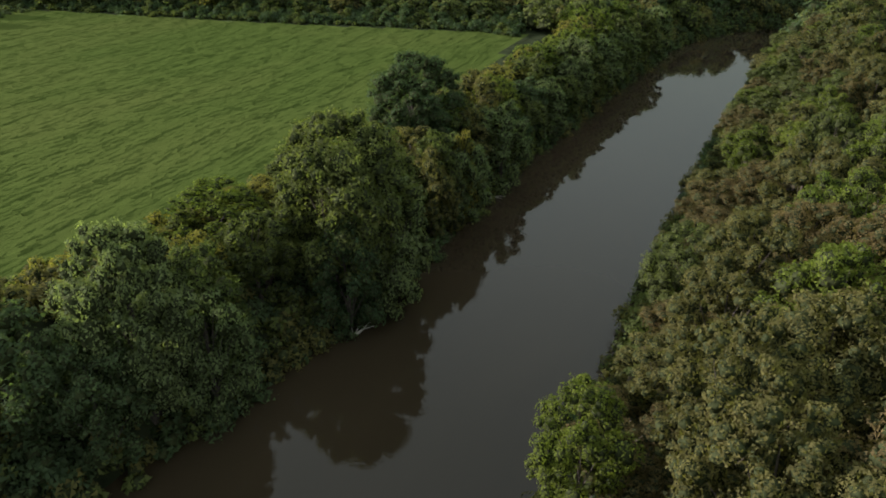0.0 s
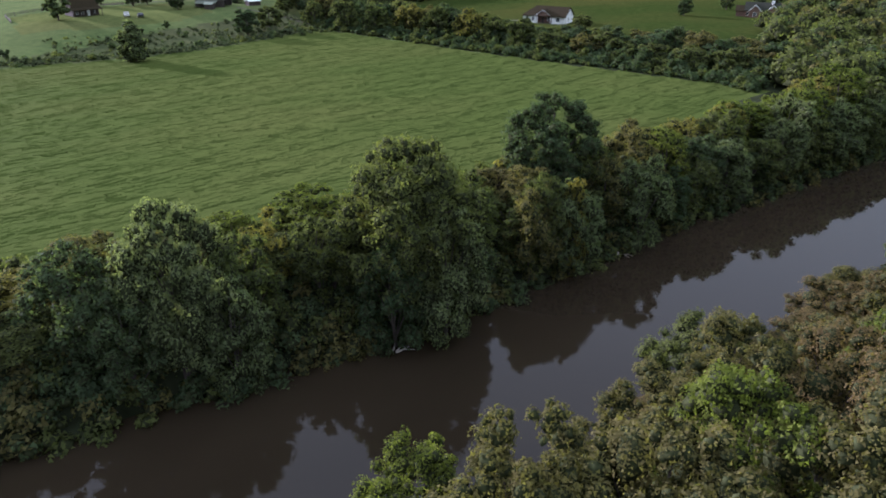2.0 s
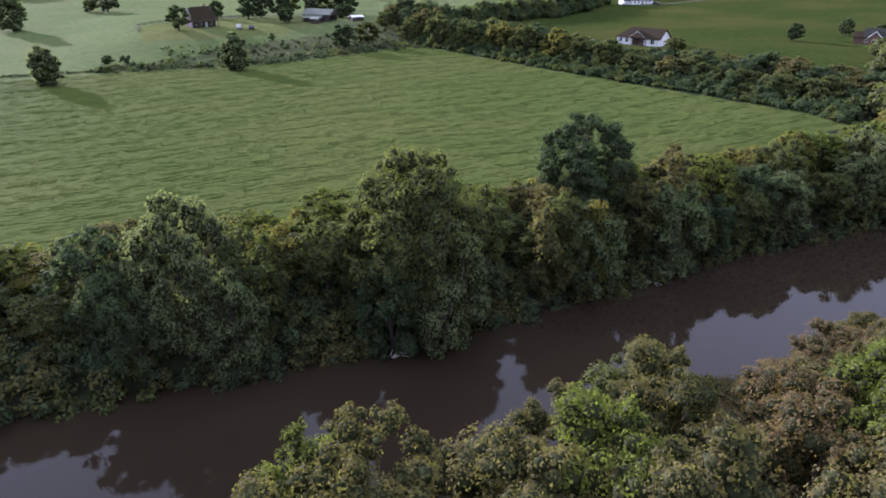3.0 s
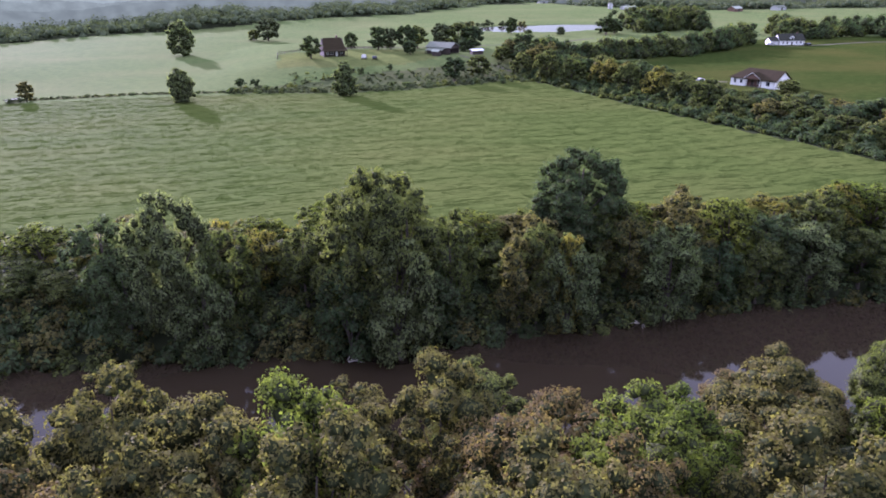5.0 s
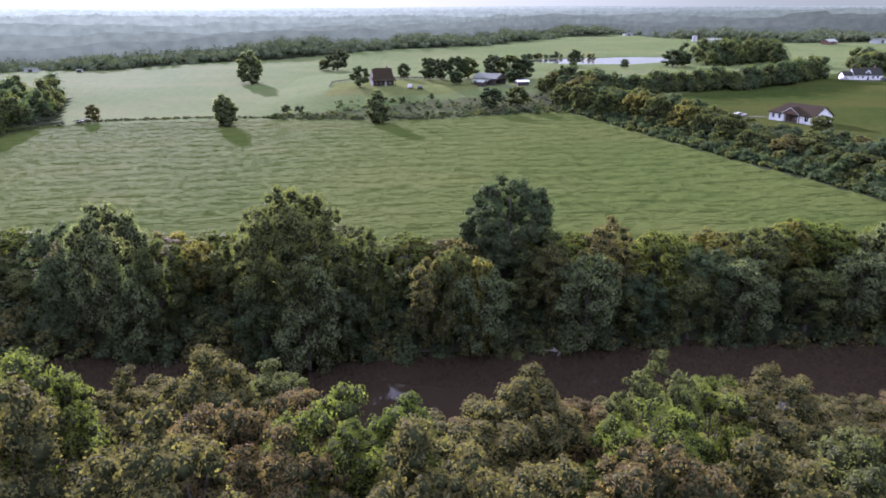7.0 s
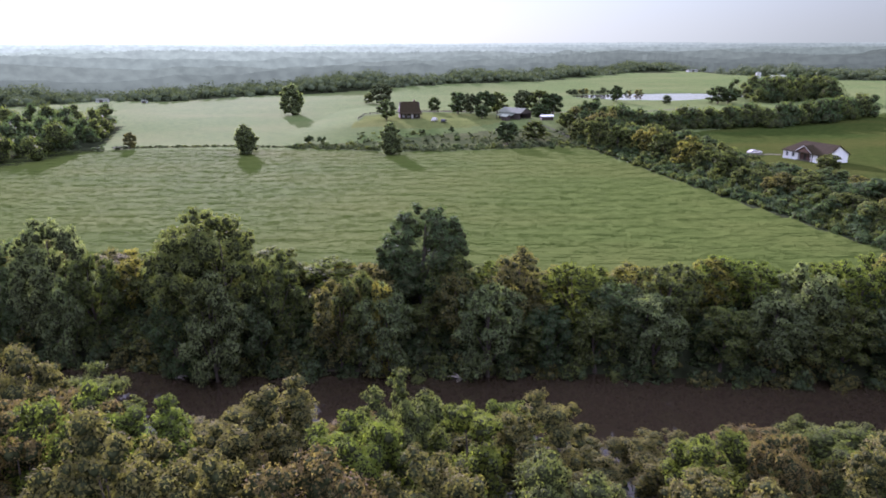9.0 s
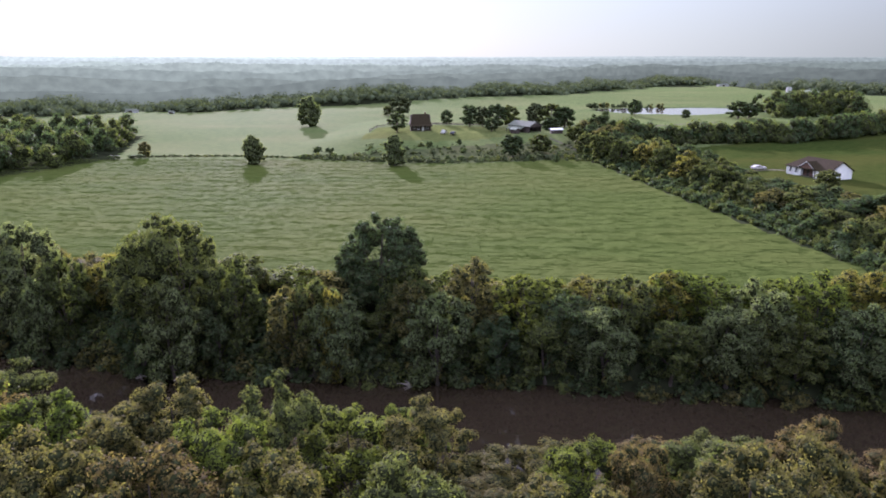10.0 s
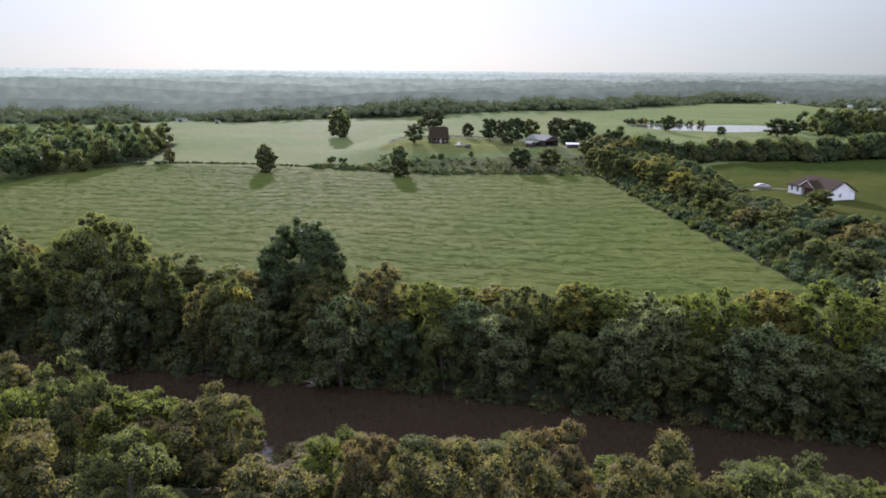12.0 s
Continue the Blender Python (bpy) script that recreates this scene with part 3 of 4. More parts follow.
for x in np.arange(-10, 190, 2.2):
    e = float(growth(x))
    for off, top, r in ((18.5, 3.4, 2.4), (21.5, 1.9, 2.0), (23.5, 1.0, 1.3)):
        spots.append((x + fill.uniform(-1.2, 1.2), e + off + fill.uniform(-0.9, 0.9), top + fill.uniform(-1.0, 1.6), r * fill.uniform(0.7, 1.25)))
thicket("field_fringe", "scrub coloured yellow-green as if backlit along the hayfield's edge", spots, 230, 0.36, per=4, mats=("lime", "olive", "yellow", "olive", "green"))
spots = []
for x in np.arange(10, 300, 2.8):
    e = float(near_bank(x))
    for off, top, r in ((-0.5, -5.0, 2.3), (2.6, -1.8, 2.8)):
        spots.append((x + fill.uniform(-1.2, 1.2), e - off + fill.uniform(-0.9, 0.9), top + fill.uniform(-1.0, 1.4), r * fill.uniform(0.75, 1.2)))
thicket("bank_undergrowth", "green undergrowth along the near water's edge", spots, 480, 0.34, per=4)

# an assumed wood behind the near bank, unseen under and behind the camera
spots = [(x + fill.uniform(-3, 3), y + fill.uniform(-3, 3), 12 + fill.uniform(-2, 2.5), fill.uniform(5, 6.5)) for x in np.arange(-70, 240, 9.0) for y in np.arange(-130, -26, 9.0)]
spots += [(x + fill.uniform(-3, 3), float(near_bank(x)) - d + fill.uniform(-3, 3), 10 + fill.uniform(-2, 2.5), fill.uniform(5, 6)) for x in np.arange(-70, 6, 8.0) for d in (6, 15, 24)]
thicket("river_wood", "assumed olive and green wood behind the near river bank", spots, 130, 1.1, 5, ("green", "olive", "brown"))

# near bank: the canopy under the camera
G = "trees on the near river bank"
for row in ((36.4, 4.2, 9.6, 3.6, "lime"), (37.2, -3.6, 16.4, 4.6, "olive"), (41.9, -8.4, 16.7, 4.8, "olive"), (48, -9.2, 17.0, 4.8, "lime"), (48.5, -14, 18.2, 4.8, "olive"),
            (52, -2, 11.6, 4.2, "olive"), (58, -3.5, 13.7, 4.2, "olive"), (61, 0.5, 9.8, 4.4, "green"), (67.5, -13.2, 15.4, 4.6, "lime"), (64, -8.5, 13.2, 4.4, "brown"),
            (72, -10, 12.8, 4.4, "lime"), (73.5, -20, 17.2, 4.8, "olive"), (58, -20, 18.2, 5.0, "olive"), (81.2, -8, 13.3, 4.6, "olive"), (87.3, -15, 15.0, 4.2, "lime")):
    plant("near", *row, G)
for row in ((26, 2.0, 9.0, 4.0, "green"), (32.3, -5.4, 15.5, 4.4, "olive"), (28.6, -8.6, 15.4, 4.4, "olive"), (34, -11.0, 16.2, 4.6, "brown"), (22, -4, 11.0, 4.4, "olive"), (26, -12, 13.5, 4.6, "brown"), (39.8, -13.4, 17.2, 4.6, "olive")):
    plant("near", *row, G)
for row in ((90.4, -10.6, 14.8, 3.8, "green"), (95.2, -8, 11.5, 4.4, "lime"), (99.3, -2, 8.0, 3.8, "lime"), (101.2, -8.2, 11.2, 4.2, "olive"), (105.5, -18.5, 7.2, 4.0, "olive"),
            (113.4, -11.8, 10.6, 4.0, "lime"), (117.5, -14.5, 12.7, 2.8, "brown"), (122.5, -17.5, 14.2, 4.4, "olive"), (127.5, -16.5, 13.6, 4.2, "olive"), (130.5, -11.4, 12.5, 3.8, "brown"),
            (138, -15.5, 14.0, 4.6, "olive"), (111, -20, 12.8, 4.4, "olive"), (145, -16, 13.0, 4.6, "green"), (153, -19, 13.4, 4.6, "lime")):
    plant("near", *row, G)
fill = random.Random(21)
TAKEN = [(o.location.x, o.location.y) for o in scene.objects if o.get("group") == G]
for i in range(27):
    for off, top in ((5.0, 4.2), (10.5, 9.0), (17.0, 13.0), (24.0, 14.2)):
        x = 16 + i * 7.0 + fill.uniform(-2, 2)
        y = float(near_bank(x)) - off + fill.uniform(-1.6, 1.6)
        if min((x - a) ** 2 + (y - b) ** 2 for a, b in TAKEN) < (12 if off < 8 else 19) or (x > 150 and off > 23) or (x < 62 and y < -21):
            continue
        if 101 < x < 112 and y > -24:
            top = 3.0
        if 109 < x < 145 and off > 8:
            top -= 2.5
        TAKEN.append((x, y))
        plant("near", x, y, top + fill.uniform(-1.5, 1.8), fill.uniform(4.0, 5.0), fill.choice(("olive", "brown", "olive", "brown", "olive", "green") if x < 88 else ("olive", "green", "lime", "brown", "olive", "green")), G)

# hedgerow at the field's edge
G = "hedgerow trees beside the field"
for row in ((148, 231, 9.0, 4.2, "green"), (150, 214, 8.0, 4.2, "green"), (153, 198, 9.8, 4.4, "green"), (158, 186, 8.0, 4.4, "green"), (164, 174, 8.6, 4.6, "yellow"),
            (166, 162, 9.0, 4.4, "green"), (169.5, 150, 10.4, 4.8, "yellow"), (172, 140, 9.0, 4.4, "green"), (174, 131, 9.4, 4.6, "green"), (176, 120, 7.2, 4.6, "green"),
            (178.5, 110, 6.6, 4.4, "olive"), (182, 100, 6.4, 4.4, "green"), (185, 91, 6.6, 4.4, "green"), (185, 80, 7.0, 4.4, "green"), (186, 69, 7.4, 4.6, "green")):
    plant("hedge", row[0], row[1], row[2] + (1.8 if row[1] > 158 else 0.2), row[3] * 1.12, row[4], G)
fill = random.Random(3)
for y in np.arange(64, 236, 9.0):
    x = float(np.interp(y, [60, 90, 130, 175, 205, 236], [193, 190, 180, 170, 160, 153]))
    for k in range(2):
        plant("hedge", x + 4.5 * k + fill.uniform(-1.5, 1.5), y + fill.uniform(-2, 2), at(x, y) + fill.uniform(8.4, 11.6) - (2.4 if y < 158 else 0), fill.uniform(5.0, 6.4), fill.choice(("green", "dark", "dark", "dark", "olive")), G)


spots = []
for y in np.arange(58, 212, 2.6):
    e = float(np.interp(y, [74, 209], [176, 147]))
    for off, h in ((1.6, 1.2), (3.4, 2.2), (5.4, 3.4), (8.0, 5.0)) + (((11.5, 6.4), (15.0, 6.8)) if y < 80 else ()):
        spots.append((e + off + fill.uniform(-1, 1), y + fill.uniform(-1, 1), at(e + off, y) + h * fill.uniform(0.7, 1.25), fill.uniform(1.9, 2.8)))
thicket("hedge_foot", "dense green hedge bottom along the hayfield", spots, 330, 0.40, 4, ("green", "dark", "dark"))

# ---- trees of the fields, the farm and the pond ----
G = "trees standing in the fields"
# the pale leaves of these three stand in for haze in front of them
plant("field", 26.5, 188, 10.8, 4.3, "pale", G, " on the fence line")
plant("field", 77.5, 188.5, 10.8, 4.6, "pale", G, " on the fence line")
plant("field", 18, 314, 17.0, 6.4, "pale", G, " alone in the pasture")
plant("lone", 121, 209, 9.2, 5.0, "dark", G, " by the brush")
plant("lone", 132, 214, 9.0, 5.0, "green", G, " by the brush")
plant("lone", -21, 203, 6.5, 2.6, "olive", G, " by the wood")
plant("lone", 60, 380, 14.5, 7.5, "grey", G, " far out")
plant("lone", 52, 384, 8.0, 4.0, "green", G, " far out")
G = "trees round the farm"
for row in ((72, 248, 14.8, 4.6, "dark"), (93, 279, 13.2, 3.2, "dark"), (104, 272, 16.2, 5.0, "dark"), (110, 274, 15.4, 4.2, "grey"), (117, 270, 17.0, 5.2, "dark"),
            (123, 276, 16.0, 5.0, "green"), (114, 252, 11.6, 3.4, "dark"), (136, 282, 16.4, 5.0, "grey"), (143, 278, 16.6, 6.6, "green"), (149, 274, 15.5, 6.0, "dark"), (141, 259, 11.5, 4.8, "dark")):
    plant("lone", *row, G, " near the farm buildings")
for row in ((201, 130.5, 8.6, 3.6, "green"), (263, 132, 9.5, 3.2, "dark"), (293, 132, 9.5, 3.0, "dark"), (305, 116, 10.0, 4.2, "dark"), (312, 112, 11.0, 5.0, "dark"), (300, 122, 8.0, 3.0, "dark"), (342, 290, 11.0, 4.0, "dark"), (350, 286, 10.0, 3.6, "dark")):
    plant("lone", *row, "trees on the lawns", " on a lawn")
G = "trees round the pond"
for row in ((203, 366, 13.5, 4.2, "dark"), (229, 352, 8.4, 3.2, "dark"), (259, 352, 13.6, 7.4, "dark"), (266, 355, 12.4, 6.0, "dark"), (288, 370, 14.0, 3.4, "dark"), (277, 372, 9.0, 3.0, "dark")):
    plant("lone", *row, G, " beside the pond")
fill = random.Random(14)
spots = [(186 + i * 2.6 + fill.uniform(-1, 1), POND_AT[1] + 30 - abs(186 + i * 2.6 - 215) * 0.4 + fill.uniform(-3, 3), POND_Z + fill.uniform(1.8, 4.5), fill.uniform(2.2, 3.6)) for i in range(20) if i % 5 != 2]
thicket("reeds", "grey green reeds and scrub behind the pond", spots, 160, 0.7, 3, ("olive", "grey", "grey"))

# scrub on the slope below the farm and along the fence line
spots = []
for i in range(820):
    x = fill.uniform(40, 148)
    y = fill.uniform(199, 208 if x < 60 else 226)
    if i % 2:
        y = float(np.interp(x, [40, 75, 96, 121, 147], [204, 196, 195, 200, 208])) + fill.uniform(0, 5) ** 1.2
    spots.append((x, y, at(x, y) + fill.uniform(0.3, 0.75) * fill.choice((1, 1, 1, 1, 1, 2.4)), fill.uniform(1.2, 2.9)))
for x in np.arange(-24, 46, 0.9):
    y = float(np.interp(x, [-24, 14, 46], [205, 206, 203])) + fill.uniform(-0.6, 0.6)
    spots.append((x, y, at(x, y) + fill.uniform(0.35, 0.75), fill.uniform(0.9, 1.5)))
thicket("scrub", "rough olive and brown scrub on the slope below the farm", spots, 44, 0.38, 2, ("grey", "green", "grey", "dark"))
for row in ((44, 214, 3.6, 2.4, "dark"), (49, 213, 3.2, 2.0, "dark"), (88, 222, 4.8, 1.5, "dark"), (100, 226, 5.6, 1.4, "dark"), (-24, 201, 1.6, 3.0, "dark"), (-31, 199, 1.6, 3.0, "dark")):
    plant("bush", *row, "bushes on the slope below the farm", " on the slope")

# woods and hedges farther off
spots = []
for i in range(190):
    x, y = fill.uniform(-150, -30), fill.uniform(140, 262)
    if x < np.interp(y, [140, 160, 200, 262], [-49, -47, -33, -50]) - 2:
        spots.append((x, y, at(x, y) + fill.uniform(8, 12.5), fill.uniform(4.6, 6.0)))
thicket("wood", "dark green wood beside the hayfield", spots, 560, 0.7, 7, ("green", "dark", "dark"))
spots = []
for i in range(78):
    f = i / 77
    x, y = float(np.interp(f, [0, 0.25, 0.6, 1], [155, 200, 246, 306])), float(np.interp(f, [0, 0.25, 0.6, 1], [235, 236, 243, 283]))
    spots.append((x + fill.uniform(-2, 2), y + fill.uniform(-3, 7), at(x, y) + fill.uniform(6.0, 9.0) + 3.0 * f, fill.uniform(4.2, 6.2)))
for i in range(46):
    x, y = fill.uniform(287, 338), fill.uniform(356, 398)
    spots.append((x, y, at(x, y) + fill.uniform(11, 15.5), fill.uniform(5, 7.5)))
for i in range(60):
    f = fill.random()
    x, y = 350 + 150 * f + fill.uniform(-8, 8), 302 - 40 * f + fill.uniform(-6, 40)
    spots.append((x, y, at(x, y) + fill.uniform(8, 13), fill.uniform(5, 8)))
spots += [(x + fill.uniform(-3, 3), y - fill.uniform(0, 3), at(x, y) + (top - at(x, y)) * fill.uniform(0.4, 0.6), r * 0.9) for x, y, top, r in spots]
thicket("far_hedges", "dark green hedges and copses beyond the hayfield", spots, 300, 0.76, 5, ("green", "dark", "green", "dark"))
spots = []
for i in range(290):
    x = fill.uniform(186, 345)
    lo, hi = float(far_bank(x)) + 4, float(np.interp(x, [186, 205, 235, 270, 345], [58, 66, 86, 101, 122]))
    y = fill.uniform(lo, hi)
    spots.append((x, y, at(x, y) + fill.uniform(5.5, 9.5), fill.uniform(4.4, 6.0)))
for i in range(70):
    x, y = fill.uniform(345, 440), fill.uniform(-160, 120)
    spots.append((x, y, at(x, y) + fill.uniform(9, 14), fill.uniform(6, 8.5)))
for i in range(60):
    x = fill.uniform(195, 300)
    y = float(near_bank(x)) - fill.uniform(4, 40)
    spots.append((x, y, at(x, y) + fill.uniform(9, 13), fill.uniform(5, 6.5)))
thicket("river_wood", "olive and green river wood beyond the hedgerow", spots, 400, 0.8, 7, ("green", "dark", "olive", "green"))


def distant_woods():
    """Broken canopy of the woods beyond the pastures, as one mass of leaf clumps, haze put into its colour."""
    rng = np.random.default_rng(4)
    pos, rad = [], []
    for spacing, near, deep, r in ((7, 0, 30, 5.0), (11, 30, 70, 7.5)):
        for x in np.arange(-700, 1100, spacing):
            for d in np.arange(near, deep, spacing):
                px = x + rng.uniform(-0.4, 0.4) * spacing
                py = float(np.interp(px, WOODS_X, WOODS_Y)) + d + rng.uniform(-0.4, 0.4) * spacing
                pos.append((px, py, at(px, py) + rng.uniform(-0.5, 4.5) + 2.0 * math.sin(px * 0.021 + 1) * math.sin(py * 0.017) + 1.5 * math.sin(px * 0.06)))
                rad.append(r * rng.uniform(0.7, 1.15))
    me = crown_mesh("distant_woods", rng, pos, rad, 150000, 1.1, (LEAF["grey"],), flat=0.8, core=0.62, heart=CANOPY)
    return tagged(new("distant_woods", me), "grey-green woods beyond the pastures, paled for haze", "woods", kind="stuff")


distant_woods()


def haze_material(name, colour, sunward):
    """Glowing distance with morning haze painted into its colour, paler towards the sun."""
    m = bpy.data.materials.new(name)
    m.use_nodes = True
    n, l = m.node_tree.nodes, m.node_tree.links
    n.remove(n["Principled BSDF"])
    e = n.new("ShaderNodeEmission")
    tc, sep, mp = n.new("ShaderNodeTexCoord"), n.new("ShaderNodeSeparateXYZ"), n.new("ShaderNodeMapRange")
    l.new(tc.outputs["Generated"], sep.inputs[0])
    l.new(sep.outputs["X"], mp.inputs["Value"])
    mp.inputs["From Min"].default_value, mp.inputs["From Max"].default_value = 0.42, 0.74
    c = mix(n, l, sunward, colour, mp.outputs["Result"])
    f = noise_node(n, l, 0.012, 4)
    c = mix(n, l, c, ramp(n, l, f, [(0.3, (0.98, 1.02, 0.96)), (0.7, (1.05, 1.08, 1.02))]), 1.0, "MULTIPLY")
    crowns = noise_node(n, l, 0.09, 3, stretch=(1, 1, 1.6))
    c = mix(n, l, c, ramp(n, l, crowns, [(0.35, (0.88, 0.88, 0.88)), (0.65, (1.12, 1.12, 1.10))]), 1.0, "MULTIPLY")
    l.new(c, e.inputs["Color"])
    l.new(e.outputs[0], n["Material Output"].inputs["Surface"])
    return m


def backdrop(name, reach, top, rough, colour, sunward, seed):
    """A far wooded ridge on an arc round the place, its haze painted as a pale glow."""
    rng = np.random.default_rng(seed)
    a = np.radians(np.linspace(-60, 80, 1400))
    h = np.zeros(1400)
    for k in range(1, 60):
        h += np.sin(a * k * 2.3 + rng.uniform(0, 6.28)) / k ** 0.9
    h = top + rough * h / 2.5 + np.abs(rng.normal(size=1400)) * rough * 0.12
    x, y = 100 - np.sin(a) * reach, np.cos(a) * reach
    verts = np.concatenate([np.stack([x, y, np.full(1400, -20.0)], 1), np.stack([x, y, h], 1), np.stack([x - np.sin(a) * 120, y + np.cos(a) * 120, h - 4], 1)])
    i = np.arange(1399)
    faces = np.concatenate([np.stack([i, i + 1, i + 1401, i + 1400], 1), np.stack([i + 1400, i + 1401, i + 2801, i + 2800], 1)])
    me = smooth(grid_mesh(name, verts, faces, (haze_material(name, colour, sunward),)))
    return tagged(new(name, me), "pale wooded ridge on the hazy horizon", "backdrop", kind="structure")


def backdrop_line(name, beyond, top, rough, colour, sunward, seed):
    """A line of woods that follows the edge of the pastures, so many metres beyond it, with haze painted as a glow."""
    rng = np.random.default_rng(seed)
    x = np.linspace(-900, 1300, 1500)
    h = np.zeros(1500)
    for k in range(1, 90):
        h += np.sin(x * 0.0045 * k + rng.uniform(0, 6.28)) / k ** 0.75
    y = np.interp(x, WOODS_X, WOODS_Y) + beyond
    h = land(x, y) + top + rough * h / 2.5 + np.abs(rng.normal(size=1500)) * 0.35
    verts = np.concatenate([np.stack([x, y, np.full(1500, -5.0)], 1), np.stack([x, y, h], 1), np.stack([x, y + 60, h - 3], 1)])
    i = np.arange(1499)
    faces = np.concatenate([np.stack([i, i + 1, i + 1501, i + 1500], 1), np.stack([i + 1500, i + 1501, i + 3001, i + 3000], 1)])
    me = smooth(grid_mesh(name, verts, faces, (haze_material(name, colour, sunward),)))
    return tagged(new(name, me), "grey woods fading into morning haze", "backdrop", kind="structure")


# each line farther off glows paler, as haze would make it
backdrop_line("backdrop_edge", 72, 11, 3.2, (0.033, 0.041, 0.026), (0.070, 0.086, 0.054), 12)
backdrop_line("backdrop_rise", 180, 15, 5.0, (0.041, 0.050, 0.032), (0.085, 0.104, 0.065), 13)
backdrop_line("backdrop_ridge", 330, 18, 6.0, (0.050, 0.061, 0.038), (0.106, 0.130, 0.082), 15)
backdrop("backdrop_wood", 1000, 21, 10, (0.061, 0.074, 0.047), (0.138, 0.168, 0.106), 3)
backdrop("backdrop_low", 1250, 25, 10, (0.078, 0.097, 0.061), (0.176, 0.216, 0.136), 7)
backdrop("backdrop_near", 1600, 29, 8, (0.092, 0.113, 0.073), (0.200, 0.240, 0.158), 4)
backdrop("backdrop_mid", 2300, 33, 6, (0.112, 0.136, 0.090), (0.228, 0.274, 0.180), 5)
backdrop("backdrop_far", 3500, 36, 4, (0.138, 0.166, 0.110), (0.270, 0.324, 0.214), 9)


# ---- buildings ----
def place(name, x, y, z, turn):
    ob = new(name)
    ob.matrix_world = pose(x, y, z, 0, 0, turn)
    return ob


def window(parent, x, y, z, w, h, face):
    """A window whose sill's middle is at x, y, z; face: the axis and side it looks to."""
    along_x = face[1] == "y"
    s = 1 if face[0] == "+" else -1

    def slab(half, lo, hi, d0, d1):
        a, b = sorted((d0 * s, d1 * s))
        return (x - half, y + a, lo, x + half, y + b, hi) if along_x else (x + a, y - half, lo, x + b, y + half, hi)
    pane = part("window", boxes(slab(w / 2, z, z + h, -0.05, 0.03)), GLASS, parent, "dark window pane")
    t = 0.10
    bm = boxes(slab(w / 2 + t, z - t, z, -0.02, 0.08), slab(w / 2 + t, z + h, z + h + t, -0.02, 0.08), slab(0.03, z, z + h, 0.0, 0.06))
    for sgn in (-1, 1):
        if along_x:
            box(bm, x + sgn * (w / 2 + t / 2) - t / 2, min(-0.02 * s, 0.08 * s) + y, z, x + sgn * (w / 2 + t / 2) + t / 2, max(-0.02 * s, 0.08 * s) + y, z + h)
        else:
            box(bm, min(-0.02 * s, 0.08 * s) + x, y + sgn * (w / 2 + t / 2) - t / 2, z, max(-0.02 * s, 0.08 * s) + x, y + sgn * (w / 2 + t / 2) + t / 2, z + h)
    part("frame", bm, TRIM, pane, "white window frame")


def gable_roof(x0, x1, y0, y1, eave, ridge, over=0.5, thick=0.22, hip=(0, 0)):
    """Two slopes with thickness over a rectangle, ridge along x; hip: how far the ridge stops short at each end."""
    bm = bmesh.new()
    ym = (y0 + y1) / 2
    x0, x1, y0, y1 = x0 - over, x1 + over, y0 - over, y1 + over
    top = [(x0, y0, eave), (x1, y0, eave), (x1, y1, eave), (x0, y1, eave), (x0 + hip[0], ym, ridge), (x1 - hip[1], ym, ridge)]
    v = [bm.verts.new(p) for p in top] + [bm.verts.new((p[0], p[1], p[2] - thick)) for p in top]
    quads = [(0, 1, 5, 4), (2, 3, 4, 5), (1, 2, 5), (3, 0, 4)]
    for q in quads:
        if len(q) == 3 and ((q[2] == 5 and hip[1] == 0) or (q[2] == 4 and hip[0] == 0)):
            continue
        bm.faces.new([v[i] for i in q])
        bm.faces.new([v[i + 6] for i in q[::-1]])
    rim = [(0, 1), (2, 3)]
    rim += [(1, 2)] if hip[1] else [(1, 5), (5, 2)]
    rim += [(3, 0)] if hip[0] else [(3, 4), (4, 0)]
    for a, b in rim:
        bm.faces.new((v[a], v[a + 6], v[b + 6], v[b]))
    bmesh.ops.recalc_face_normals(bm, faces=bm.faces)
    return bm


